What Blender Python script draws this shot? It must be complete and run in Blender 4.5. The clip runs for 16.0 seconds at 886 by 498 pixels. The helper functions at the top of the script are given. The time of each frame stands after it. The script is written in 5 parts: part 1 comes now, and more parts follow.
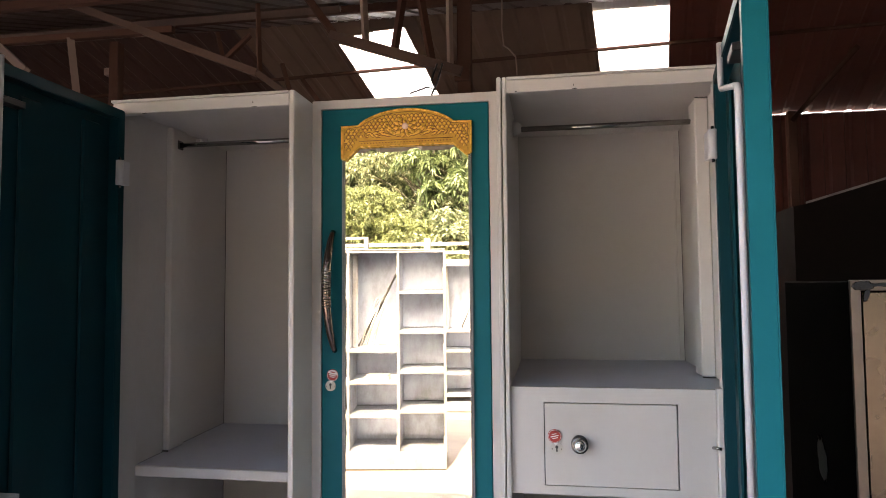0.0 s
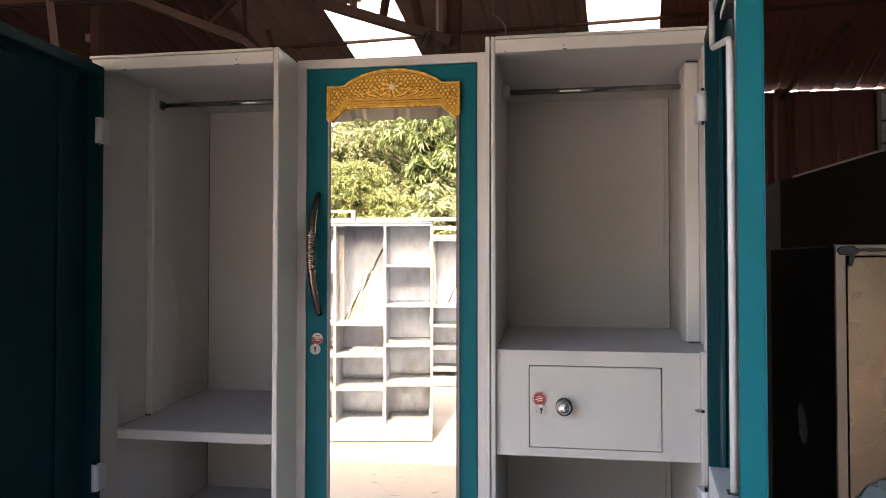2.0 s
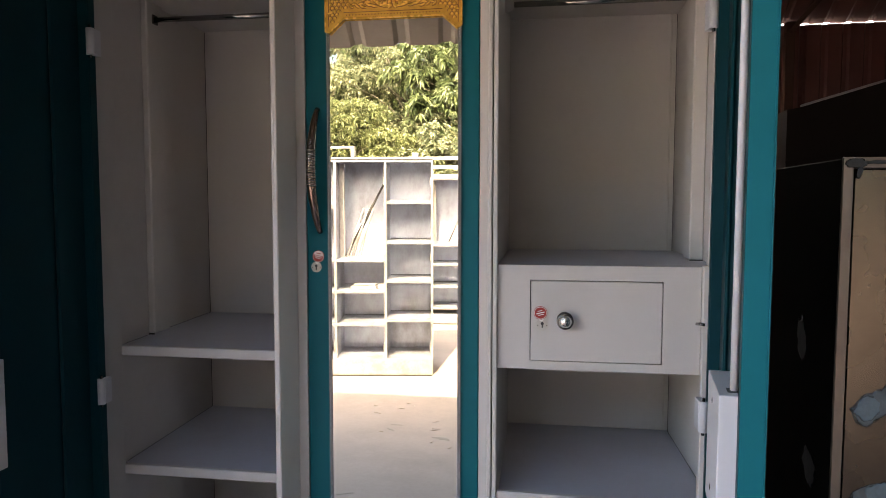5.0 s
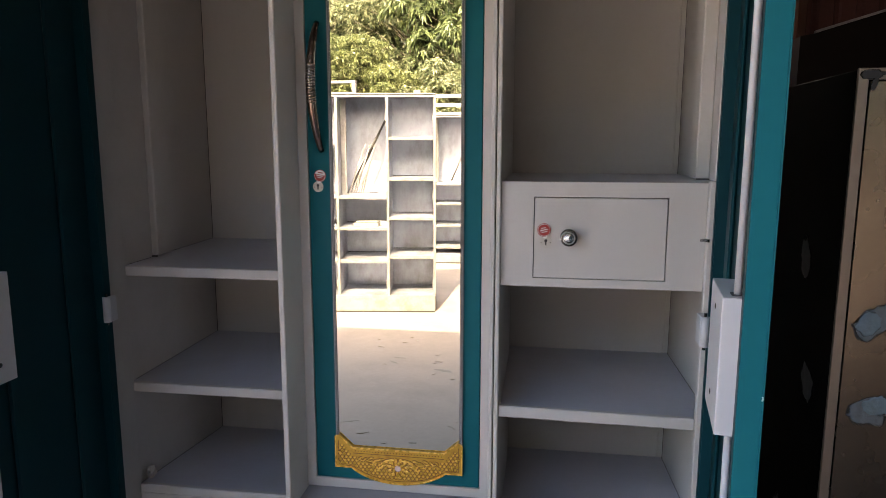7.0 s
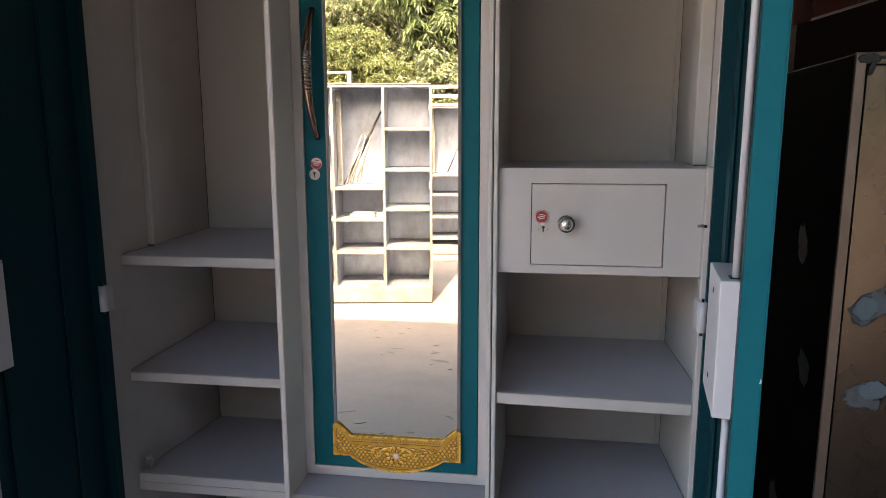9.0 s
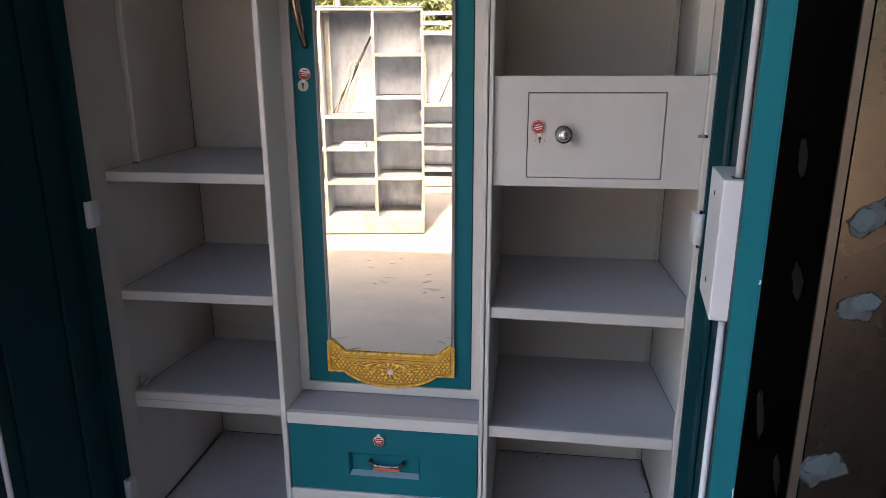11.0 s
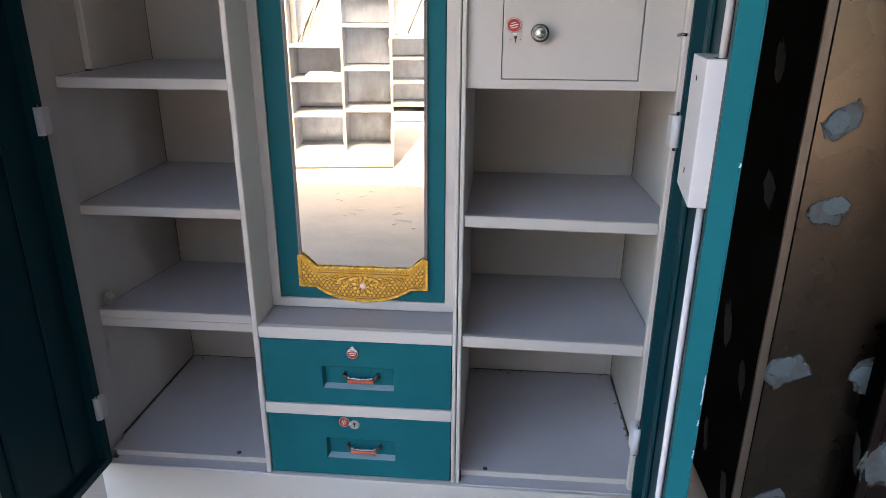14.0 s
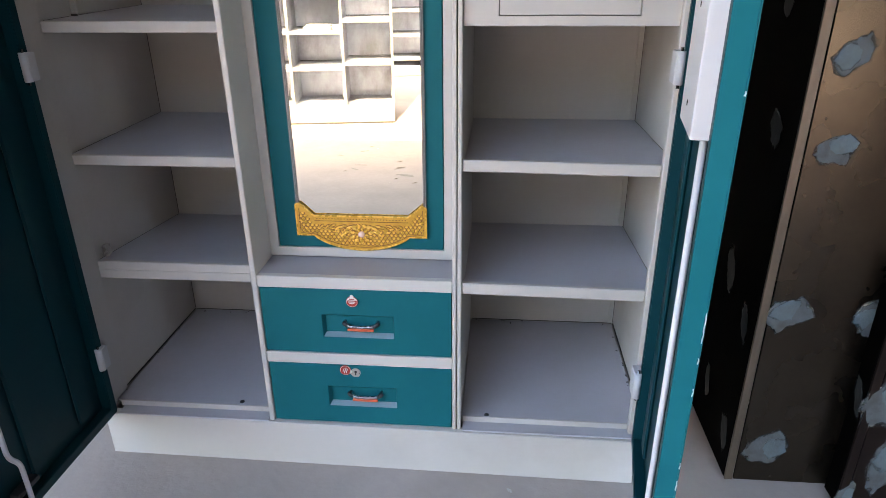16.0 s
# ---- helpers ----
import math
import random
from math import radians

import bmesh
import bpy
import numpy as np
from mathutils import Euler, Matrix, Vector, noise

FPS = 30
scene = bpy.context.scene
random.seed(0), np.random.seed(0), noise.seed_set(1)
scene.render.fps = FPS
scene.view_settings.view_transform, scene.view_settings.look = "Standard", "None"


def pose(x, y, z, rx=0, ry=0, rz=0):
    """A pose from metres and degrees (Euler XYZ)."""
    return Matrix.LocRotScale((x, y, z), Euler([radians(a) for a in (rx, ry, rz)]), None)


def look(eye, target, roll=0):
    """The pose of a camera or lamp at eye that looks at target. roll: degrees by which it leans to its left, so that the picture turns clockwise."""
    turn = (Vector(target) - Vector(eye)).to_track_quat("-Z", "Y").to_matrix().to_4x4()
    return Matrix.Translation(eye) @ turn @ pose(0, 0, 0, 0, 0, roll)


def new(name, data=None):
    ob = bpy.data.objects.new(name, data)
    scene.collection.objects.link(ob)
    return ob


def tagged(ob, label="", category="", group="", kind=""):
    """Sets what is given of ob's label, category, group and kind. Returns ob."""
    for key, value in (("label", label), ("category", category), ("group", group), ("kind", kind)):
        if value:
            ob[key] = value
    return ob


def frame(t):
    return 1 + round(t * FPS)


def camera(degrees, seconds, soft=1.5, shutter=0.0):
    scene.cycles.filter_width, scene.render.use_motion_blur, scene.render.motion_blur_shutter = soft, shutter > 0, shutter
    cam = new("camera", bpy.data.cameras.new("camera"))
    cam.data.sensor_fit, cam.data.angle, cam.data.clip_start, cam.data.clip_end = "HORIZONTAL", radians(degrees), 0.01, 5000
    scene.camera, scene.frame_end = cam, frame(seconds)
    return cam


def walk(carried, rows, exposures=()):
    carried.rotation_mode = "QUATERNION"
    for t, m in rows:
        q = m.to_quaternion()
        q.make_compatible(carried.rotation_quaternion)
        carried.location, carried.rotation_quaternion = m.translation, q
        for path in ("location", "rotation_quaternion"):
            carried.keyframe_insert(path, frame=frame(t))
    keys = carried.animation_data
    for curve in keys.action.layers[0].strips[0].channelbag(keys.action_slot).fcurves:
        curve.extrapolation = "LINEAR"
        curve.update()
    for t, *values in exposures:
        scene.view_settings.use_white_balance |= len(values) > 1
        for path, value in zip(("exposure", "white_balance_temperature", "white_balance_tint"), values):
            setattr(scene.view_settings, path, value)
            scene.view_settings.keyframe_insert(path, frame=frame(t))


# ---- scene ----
cam = camera(68.4, 16.0, soft=0.65)
PATH = [
    (0, (0.574, -1.393, 1.538), (0.251, 0.578, 1.648), -0.5),
    (0.5, (0.577, -1.39, 1.525), (0.257, 0.583, 1.609), -0.6),
    (1, (0.573, -1.384, 1.515), (0.256, 0.591, 1.569), -0.4),
    (1.5, (0.573, -1.381, 1.51), (0.275, 0.596, 1.556), -0.0),
    (2, (0.574, -1.378, 1.505), (0.288, 0.601, 1.547), -0.0),
    (2.5, (0.572, -1.374, 1.502), (0.29, 0.606, 1.542), -0.0),
    (3, (0.57, -1.364, 1.494), (0.299, 0.617, 1.52), -0.2),
    (3.5, (0.571, -1.363, 1.487), (0.3, 0.618, 1.499), -0.3),
    (4, (0.569, -1.357, 1.472), (0.294, 0.624, 1.428), -0.5),
    (4.5, (0.569, -1.366, 1.458), (0.286, 0.613, 1.373), -0.1),
    (7, (0.567, -1.36, 1.386), (0.277, 0.595, 1.085), 0.1),
    (7.5, (0.562, -1.359, 1.38), (0.26, 0.594, 1.072), 0.5),
    (8, (0.561, -1.359, 1.378), (0.282, 0.597, 1.066), 0.6),
    (8.5, (0.563, -1.361, 1.375), (0.282, 0.594, 1.062), 0.2),
    (9, (0.565, -1.359, 1.375), (0.286, 0.595, 1.05), -0.1),
    (9.5, (0.563, -1.352, 1.365), (0.288, 0.592, 0.985), -0.5),
    (10, (0.562, -1.347, 1.351), (0.296, 0.582, 0.895), -0.2),
    (12.5, (0.552, -1.343, 1.281), (0.331, 0.56, 0.709), 0.2),
    (13, (0.552, -1.343, 1.268), (0.356, 0.546, 0.641), 0.9),
    (13.5, (0.545, -1.344, 1.256), (0.374, 0.544, 0.619), 0.7),
    (14, (0.549, -1.34, 1.243), (0.4, 0.534, 0.561), 0.4),
    (14.5, (0.551, -1.338, 1.228), (0.406, 0.517, 0.495), -0.6),
    (15, (0.553, -1.33, 1.22), (0.394, 0.504, 0.438), -0.8),
    (15.5, (0.554, -1.329, 1.213), (0.363, 0.5, 0.425), -1.4),
    (16, (0.561, -1.33, 1.209), (0.402, 0.496, 0.41), -0.4),
]
walk(cam, [(t, look(eye, target, roll)) for t, eye, target, roll in PATH],
     exposures=[(0, 3.88, 7400, 12), (4, 3.66, 7400, 13), (7, 3.34, 7450, 13), (8.5, 3.34, 7450, 13), (10, 3.41, 7450, 13), (12.5, 3.60, 7450, 13), (15, 4.08, 7500, 11), (16, 4.18, 7500, 11)])

# ---- light: midday sun behind the shed, open yard in front ----
SUN_EL, SUN_AZ = 48.5, -2.6          # degrees; azimuth from +y towards +x
world = bpy.data.worlds.new("sky")
scene.world = world
world.use_nodes = True
wn = world.node_tree.nodes
sky = wn.new("ShaderNodeTexSky")
sky.sky_type, sky.sun_disc = "NISHITA", False
sky.dust_density, sky.air_density = 4.0, 1.0
sky.sun_elevation, sky.sun_rotation = radians(SUN_EL), radians(SUN_AZ)
wn["Background"].inputs["Strength"].default_value = 0.17
world.node_tree.links.new(sky.outputs["Color"], wn["Background"].inputs["Color"])
sun = new("sun", bpy.data.lights.new("sun", "SUN"))
sun.data.energy, sun.data.angle, sun.data.color = 2.0, radians(0.53), (1.0, 0.91, 0.78)
e, a = radians(SUN_EL), radians(SUN_AZ)
sun.matrix_world = look((40 * math.sin(a) * math.cos(e), 40 * math.cos(a) * math.cos(e), 40 * math.sin(e)), (0, 0, 0))

# ---- mesh helpers ----
WORLD = {}


def thing(name, x=0.0, y=0.0, z=0.0, rz=0.0, label="", category="", group="", kind=""):
    ob = new(name)
    ob.matrix_basis = pose(x, y, z, 0, 0, rz)
    ob.empty_display_size = 0.05
    WORLD[ob] = ob.matrix_basis.copy()
    return tagged(ob, label, category, group, kind)


def mesh_of(name, bm, material, smooth=False):
    me = bpy.data.meshes.new(name)
    bm.to_mesh(me)
    bm.free()
    for m in (material if isinstance(material, (list, tuple)) else [material]):
        me.materials.append(m)
    if smooth:
        me.shade_smooth()
    return me


def part(name, bm, material, parent, label="", smooth=False, kind=""):
    """Links a bmesh, in the thing's own coordinates, as one mesh under a thing or a part."""
    ob = new(name, mesh_of(name, bm, material, smooth))
    ob.parent = parent
    return tagged(ob, label, kind=kind)


def single(name, bm, material, label="", category="", kind="", smooth=False, at=None, group=""):
    ob = new(name, mesh_of(name, bm, material, smooth))
    if at:
        ob.matrix_basis = pose(*at)
    return tagged(ob, label, category, group, kind)


def box(bm, x0, x1, y0, y1, z0, z1, b=0.0015, mat=0, seg=1):
    m = Matrix.Translation(((x0 + x1) / 2, (y0 + y1) / 2, (z0 + z1) / 2)) @ Matrix.Diagonal((x1 - x0, y1 - y0, z1 - z0, 1))
    vs = bmesh.ops.create_cube(bm, size=1, matrix=m)["verts"]
    faces = {f for v in vs for f in v.link_faces}
    for f in faces:
        f.material_index = mat
    if b:
        es = list({ed for v in vs for ed in v.link_edges})
        out = bmesh.ops.bevel(bm, geom=es, offset=b, segments=seg, profile=0.5, affect="EDGES", clamp_overlap=True)
        for f in out["faces"]:
            f.material_index = mat
    return bm


def boxes(*rows, b=0.0015):
    bm = bmesh.new()
    for r in rows:
        box(bm, *r, b=b)
    return bm


def tube(bm, pts, r, n=10, mat=0, flat=1.0, axis=None):
    """A round bar along a line of points; r may be a list of radii."""
    pts = [Vector(p) for p in pts]
    rad = r if isinstance(r, (list, tuple)) else [r] * len(pts)
    rings = []
    prev = None
    for i, p in enumerate(pts):
        t = (pts[min(i + 1, len(pts) - 1)] - pts[max(i - 1, 0)]).normalized()
        if prev is None:
            prev = Vector(axis) if axis else (Vector((0, 1, 0)) if abs(t.y) < 0.9 else Vector((1, 0, 0)))
        u = (prev - t * prev.dot(t)).normalized()
        prev = u
        w = t.cross(u)
        rings.append([bm.verts.new(p + (u * math.cos(k * 2 * math.pi / n) * flat + w * math.sin(k * 2 * math.pi / n)) * rad[i]) for k in range(n)])
    for A, B in zip(rings, rings[1:]):
        for k in range(n):
            f = bm.faces.new((A[k], A[(k + 1) % n], B[(k + 1) % n], B[k]))
            f.material_index, f.smooth = mat, True
    for ring, flip in ((rings[0], False), (rings[-1], True)):
        f = bm.faces.new(ring if flip else ring[::-1])
        f.material_index = mat
    return bm


def lathe(bm, centre, axis, prof, n=20, mat=0, smooth=True):
    """A turned shape: prof is rows of (distance along axis, radius)."""
    axis = Vector(axis).normalized()
    u = axis.orthogonal().normalized()
    w = axis.cross(u)
    c = Vector(centre)
    rings = [[bm.verts.new(c + axis * d + (u * math.cos(k * 2 * math.pi / n) + w * math.sin(k * 2 * math.pi / n)) * max(r, 1e-5)) for k in range(n)] for d, r in prof]
    for A, B in zip(rings, rings[1:]):
        for k in range(n):
            f = bm.faces.new((A[k], A[(k + 1) % n], B[(k + 1) % n], B[k]))
            f.material_index, f.smooth = mat, smooth
    bm.faces.new(rings[0][::-1]).material_index = mat
    bm.faces.new(rings[-1]).material_index = mat
    return bm


def plate(bm, outline, y0, y1, mat=0, b=0.0):
    """A flat piece in the x-z plane with the given outline, from depth y0 (front) to y1."""
    A = [bm.verts.new((x, y0, z)) for x, z in outline]
    B = [bm.verts.new((x, y1, z)) for x, z in outline]
    n = len(outline)
    fs = [bm.faces.new(A), bm.faces.new(B[::-1])]
    for i in range(n):
        fs.append(bm.faces.new((A[(i + 1) % n], A[i], B[i], B[(i + 1) % n])))
    for f in fs:
        f.material_index = mat
    bmesh.ops.recalc_face_normals(bm, faces=fs)
    if b:
        front = fs[0]
        bmesh.ops.bevel(bm, geom=list(front.edges), offset=b, segments=2, profile=0.5, affect="EDGES")
    return bm


def ring(bm, o, i, y0, y1):
    """One frame-shaped piece in the x-z plane: o and i are (x0, x1, z0, z1) outside and of the opening."""
    def rect(r, y):
        return [bm.verts.new((x, y, z)) for x, z in ((r[0], r[2]), (r[1], r[2]), (r[1], r[3]), (r[0], r[3]))]
    A, B, C, D = rect(o, y0), rect(i, y0), rect(o, y1), rect(i, y1)
    fs = []
    for k in range(4):
        n = (k + 1) % 4
        fs += [bm.faces.new(q) for q in ((A[k], A[n], B[n], B[k]), (D[k], D[n], C[n], C[k]), (C[k], C[n], A[n], A[k]), (B[k], B[n], D[n], D[k]))]
    bmesh.ops.recalc_face_normals(bm, faces=fs)
    return bm


def disc(cx, cz, r, n=24):
    return [(cx + r * math.cos(i * 2 * math.pi / n), cz + r * math.sin(i * 2 * math.pi / n)) for i in range(n)]


# ---- materials ----
def mat_new(name):
    m = bpy.data.materials.new(name)
    m.use_nodes = True
    return m, m.node_tree.nodes, m.node_tree.links, m.node_tree.nodes["Principled BSDF"]


def surface(name, base, rough=0.5, metal=0.0, vary=0.08, scale=3.0, fine=60.0, bump=0.05, bump_scale=120.0, tint=None, tint_amount=0.0,
            tint_scale=2.0, tint_edge=(0.45, 0.65), spec=0.5, coat=0.0, rough_vary=0.1, stretch=(1, 1, 1)):
    """A painted, metal or mineral surface: two scales of tone, patches of a second colour, uneven gloss and fine relief."""
    m, n, l, p = mat_new(name)
    co = n.new("ShaderNodeTexCoord")
    mp = n.new("ShaderNodeMapping")
    mp.inputs["Scale"].default_value = stretch
    l.new(co.outputs["Object"], mp.inputs["Vector"])

    def noise_tex(s, d=4, r=0.6):
        t = n.new("ShaderNodeTexNoise")
        t.inputs["Scale"].default_value, t.inputs["Detail"].default_value, t.inputs["Roughness"].default_value = s, d, r
        l.new(mp.outputs["Vector"], t.inputs["Vector"])
        return t.outputs["Fac"]

    def maths(op, x, y):
        t = n.new("ShaderNodeMath")
        t.operation = op
        for i, v in enumerate((x, y)):
            if isinstance(v, (int, float)):
                t.inputs[i].default_value = v
            else:
                l.new(v, t.inputs[i])
        return t.outputs[0]

    big, small = noise_tex(scale), noise_tex(fine, 3)
    tone = maths("ADD", maths("MULTIPLY", maths("SUBTRACT", big, 0.5), 2 * vary), maths("MULTIPLY", maths("SUBTRACT", small, 0.5), vary))
    value = maths("ADD", tone, 1.0)
    col = n.new("ShaderNodeVectorMath")
    col.operation = "SCALE"
    col.inputs[0].default_value = base
    l.new(value, col.inputs["Scale"])
    out = col.outputs["Vector"]
    if tint:
        ramp = n.new("ShaderNodeMapRange")
        ramp.inputs["From Min"].default_value, ramp.inputs["From Max"].default_value = tint_edge
        ramp.inputs["To Max"].default_value = tint_amount
        l.new(noise_tex(tint_scale, 6, 0.65), ramp.inputs["Value"])
        mx = n.new("ShaderNodeMix")
        mx.data_type = "RGBA"
        l.new(ramp.outputs["Result"], mx.inputs["Factor"])
        l.new(out, mx.inputs[6])
        mx.inputs[7].default_value = (*tint, 1)
        out = mx.outputs[2]
    l.new(out, p.inputs["Base Color"])
    l.new(maths("ADD", maths("MULTIPLY", maths("SUBTRACT", noise_tex(scale * 2.3), 0.5), 2 * rough_vary), rough), p.inputs["Roughness"])
    p.inputs["Metallic"].default_value = metal
    p.inputs["Specular IOR Level"].default_value = spec
    p.inputs["Coat Weight"].default_value = coat
    p.inputs["Coat Roughness"].default_value = 0.15
    if bump:
        bp = n.new("ShaderNodeBump")
        bp.inputs["Strength"].default_value, bp.inputs["Distance"].default_value = bump, 0.004
        l.new(noise_tex(bump_scale, 3), bp.inputs["Height"])
        l.new(bp.outputs["Normal"], p.inputs["Normal"])
    return m


GREY = surface("grey_enamel", (0.50, 0.470, 0.438), 0.42, vary=0.04, scale=2.2, bump=0.06, bump_scale=220, tint=(0.33, 0.295, 0.25), tint_amount=0.45, tint_scale=2.5, tint_edge=(0.52, 0.8))
# Bluish copy of GREY for upward faces; the sky's tint is in its colour.
SHELF = surface("grey_enamel_sky_tint", (0.44, 0.430, 0.460), 0.40, vary=0.05, scale=3.0, bump=0.05, bump_scale=160, tint=(0.36, 0.335, 0.33), tint_amount=0.4, tint_scale=3.0, rough_vary=0.06)
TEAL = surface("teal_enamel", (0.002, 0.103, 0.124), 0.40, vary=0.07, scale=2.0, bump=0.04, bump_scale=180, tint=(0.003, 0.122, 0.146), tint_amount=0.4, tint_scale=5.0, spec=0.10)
# Darker teal for the door insides; holds their shade as well as paint.
TEAL_DARK_SHADED = surface("dark_shaded_teal", (0.0010, 0.032, 0.041), 0.42, vary=0.12, scale=2.5, bump=0.05, bump_scale=140, spec=0.12)
MAUVE = surface("mauve_grey_enamel", (0.335, 0.315, 0.33), 0.5, vary=0.06, scale=3.0, bump=0.05, bump_scale=160)
WHITE = surface("white_enamel", (0.54, 0.535, 0.55), 0.38, vary=0.03, bump=0.05, bump_scale=200)
GOLD = surface("gilt_plastic", (0.62, 0.33, 0.045), 0.38, metal=0.25, vary=0.10, scale=30, fine=300, bump=0.15, bump_scale=420, tint=(0.34, 0.13, 0.012), tint_amount=0.55, tint_scale=45, tint_edge=(0.45, 0.68))
# Darker brown for the grooves and footings of the crest relief.
GILT_BROWN = surface("dark_gilt_brown", (0.19, 0.072, 0.012), 0.5, metal=0.2, vary=0.2, scale=40, bump=0.0)
GOLD_LINE = surface("gilt_relief", (0.84, 0.48, 0.085), 0.28, metal=0.35, vary=0.10, scale=40, bump=0.1, bump_scale=500)
CHROME = surface("chrome", (0.72, 0.71, 0.70), 0.10, metal=1.0, vary=0.04, bump=0.0, rough_vary=0.04)
STEEL_ROD = surface("zinc_rod", (0.29, 0.28, 0.27), 0.07, metal=1.0, vary=0.10, scale=12, bump=0.0, rough_vary=0.04)
BRONZE = surface("bronze_plating", (0.23, 0.17, 0.14), 0.24, metal=1.0, vary=0.15, scale=12, bump=0.02)
BLACK = surface("black_plastic", (0.02, 0.02, 0.022), 0.4, vary=0.1)
ORANGE = surface("orange_plastic", (0.62, 0.10, 0.04), 0.4, vary=0.06)
RIB = surface("worn_bronze_ribs", (0.22, 0.185, 0.16), 0.3, metal=1.0, vary=0.15, scale=30, bump=0.0)
# Pale grey-teal: the sky's sheen on the pocket floors, put into the colour.
POCKET_SHEEN = surface("teal_grey_sheen", (0.17, 0.26, 0.30), 0.4, vary=0.1, scale=6, bump=0.05)
GRIP = surface("grey_plating", (0.24, 0.24, 0.245), 0.28, metal=1.0, vary=0.1, scale=40, bump=0.0)
NICKEL = surface("nickel_plate", (0.50, 0.47, 0.42), 0.45, metal=0.7, vary=0.12, scale=40, bump=0.05)
DARK_CHROME = surface("dark_chrome", (0.16, 0.15, 0.145), 0.22, metal=1.0, vary=0.1, bump=0.0)
PUTTY_LIGHT = surface("pale_putty", (0.10, 0.135, 0.15), 0.75, vary=0.2, scale=20, fine=140, bump=0.4, bump_scale=70, tint=(0.075, 0.085, 0.087), tint_amount=0.8, tint_scale=20)
PALE_SHEET = surface("pale_eave_sheet", (0.30, 0.265, 0.235), 0.5, metal=0.2, vary=0.15, scale=1.5, bump=0.1, tint=(0.20, 0.15, 0.12), tint_amount=0.5, tint_scale=2.0)
CARBON = surface("brown_black_primer", (0.012, 0.0075, 0.006), 0.6, vary=0.3, scale=2, bump=0.1, spec=0.1)
LIGHT_BLOCK = surface("light_block_dark", (0.026, 0.025, 0.024), 0.85, vary=0.2, scale=1.2, bump=0.2)
CHIP = surface("plaster_flake", (0.42, 0.39, 0.36), 0.8, vary=0.2, scale=20)
SPLASH = surface("dried_grey_paint", (0.22, 0.195, 0.175), 0.75, vary=0.25, scale=40, bump=0.2)
TWIG = surface("dry_scrap", (0.25, 0.205, 0.165), 0.8, vary=0.3, scale=30)
BARK_PALE = surface("pale_twig_bark", (0.20, 0.17, 0.13), 0.85, vary=0.25, scale=8, bump=0.4)
RED = surface("red_print", (0.33, 0.022, 0.013), 0.45, vary=0.05)
PAPER = surface("white_label", (0.72, 0.70, 0.66), 0.6, vary=0.05)
GEM = surface("pink_gem", (0.85, 0.62, 0.60), 0.08, vary=0.1, coat=0.8, bump=0.0)
BEAD_W = surface("white_bead", (0.72, 0.71, 0.69), 0.3, vary=0.05, bump=0.0)
BEAD_K = surface("dark_bead", (0.03, 0.03, 0.035), 0.3, vary=0.05, bump=0.0)
PRIMER = surface("brown_primer_steel", (0.068, 0.055, 0.041), 0.27, metal=0.92, vary=0.20, scale=1.6, bump=0.05, bump_scale=90, tint=(0.030, 0.020, 0.016), tint_amount=0.75, tint_scale=1.3, tint_edge=(0.42, 0.70))
# Dark copy of PUTTY: side smears with shade in colour, and weld scorch.
PUTTY_DARK = surface("shaded_putty_scorch", (0.022, 0.022, 0.021), 0.8, vary=0.3, scale=20, bump=0.4, bump_scale=60)
EDGE_BRONZE = surface("bronze_primer_edge", (0.12, 0.092, 0.068), 0.42, metal=0.35, vary=0.2, scale=3, bump=0.1, tint=(0.10, 0.06, 0.042), tint_amount=0.6, tint_scale=3.0)
# Near-black carcass colour; the cabinet side's shade is put into it.
CARCASS_SHADE = surface("carcass_shade_black", (0.0018, 0.0014, 0.0013), 0.7, vary=0.3, scale=3, bump=0.1, spec=0.02)
PUTTY = surface("grey_putty", (0.085, 0.096, 0.098), 0.75, vary=0.25, scale=18, fine=120, bump=0.35, bump_scale=60, tint=(0.055, 0.050, 0.044), tint_amount=0.8, tint_scale=14, tint_edge=(0.46, 0.62))
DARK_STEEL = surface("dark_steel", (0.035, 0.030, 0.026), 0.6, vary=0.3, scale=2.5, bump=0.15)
RAW = surface("raw_sheet_steel", (0.53, 0.56, 0.65), 0.40, metal=0.5, vary=0.26, scale=2.0, fine=25, bump=0.06, bump_scale=60, tint=(0.15, 0.135, 0.125), tint_amount=0.65, tint_scale=3.4, tint_edge=(0.43, 0.66), stretch=(1, 1, 0.55))
RAW_EDGE = surface("raw_steel_edge", (0.335, 0.322, 0.315), 0.42, metal=0.3, vary=0.2, scale=5, bump=0.08, tint=(0.16, 0.13, 0.108), tint_amount=0.5, tint_scale=7)
CONCRETE = surface("worn_concrete", (0.365, 0.310, 0.283), 0.8, vary=0.14, scale=0.9, fine=35, bump=0.35, bump_scale=45, tint=(0.265, 0.225, 0.206), tint_amount=0.55, tint_scale=1.7, spec=0.3)
ROOF_BACK = surface("tan_roof_sheet", (0.092, 0.062, 0.044), 0.65, vary=0.2, scale=0.8, fine=10, bump=0.1, tint=(0.055, 0.033, 0.024), tint_amount=0.6, tint_scale=0.9, spec=0.2)
ROOF_IN = surface("brown_roof_sheet", (0.038, 0.019, 0.014), 0.65, vary=0.25, scale=0.8, fine=10, bump=0.1, tint=(0.027, 0.013, 0.0095), tint_amount=0.7, tint_scale=0.8, spec=0.2)
WALL_SHEET = surface("red_oxide_sheet", (0.075, 0.023, 0.015), 0.65, vary=0.22, scale=1.0, fine=12, bump=0.1, tint=(0.040, 0.014, 0.010), tint_amount=0.6, tint_scale=1.0, spec=0.25)
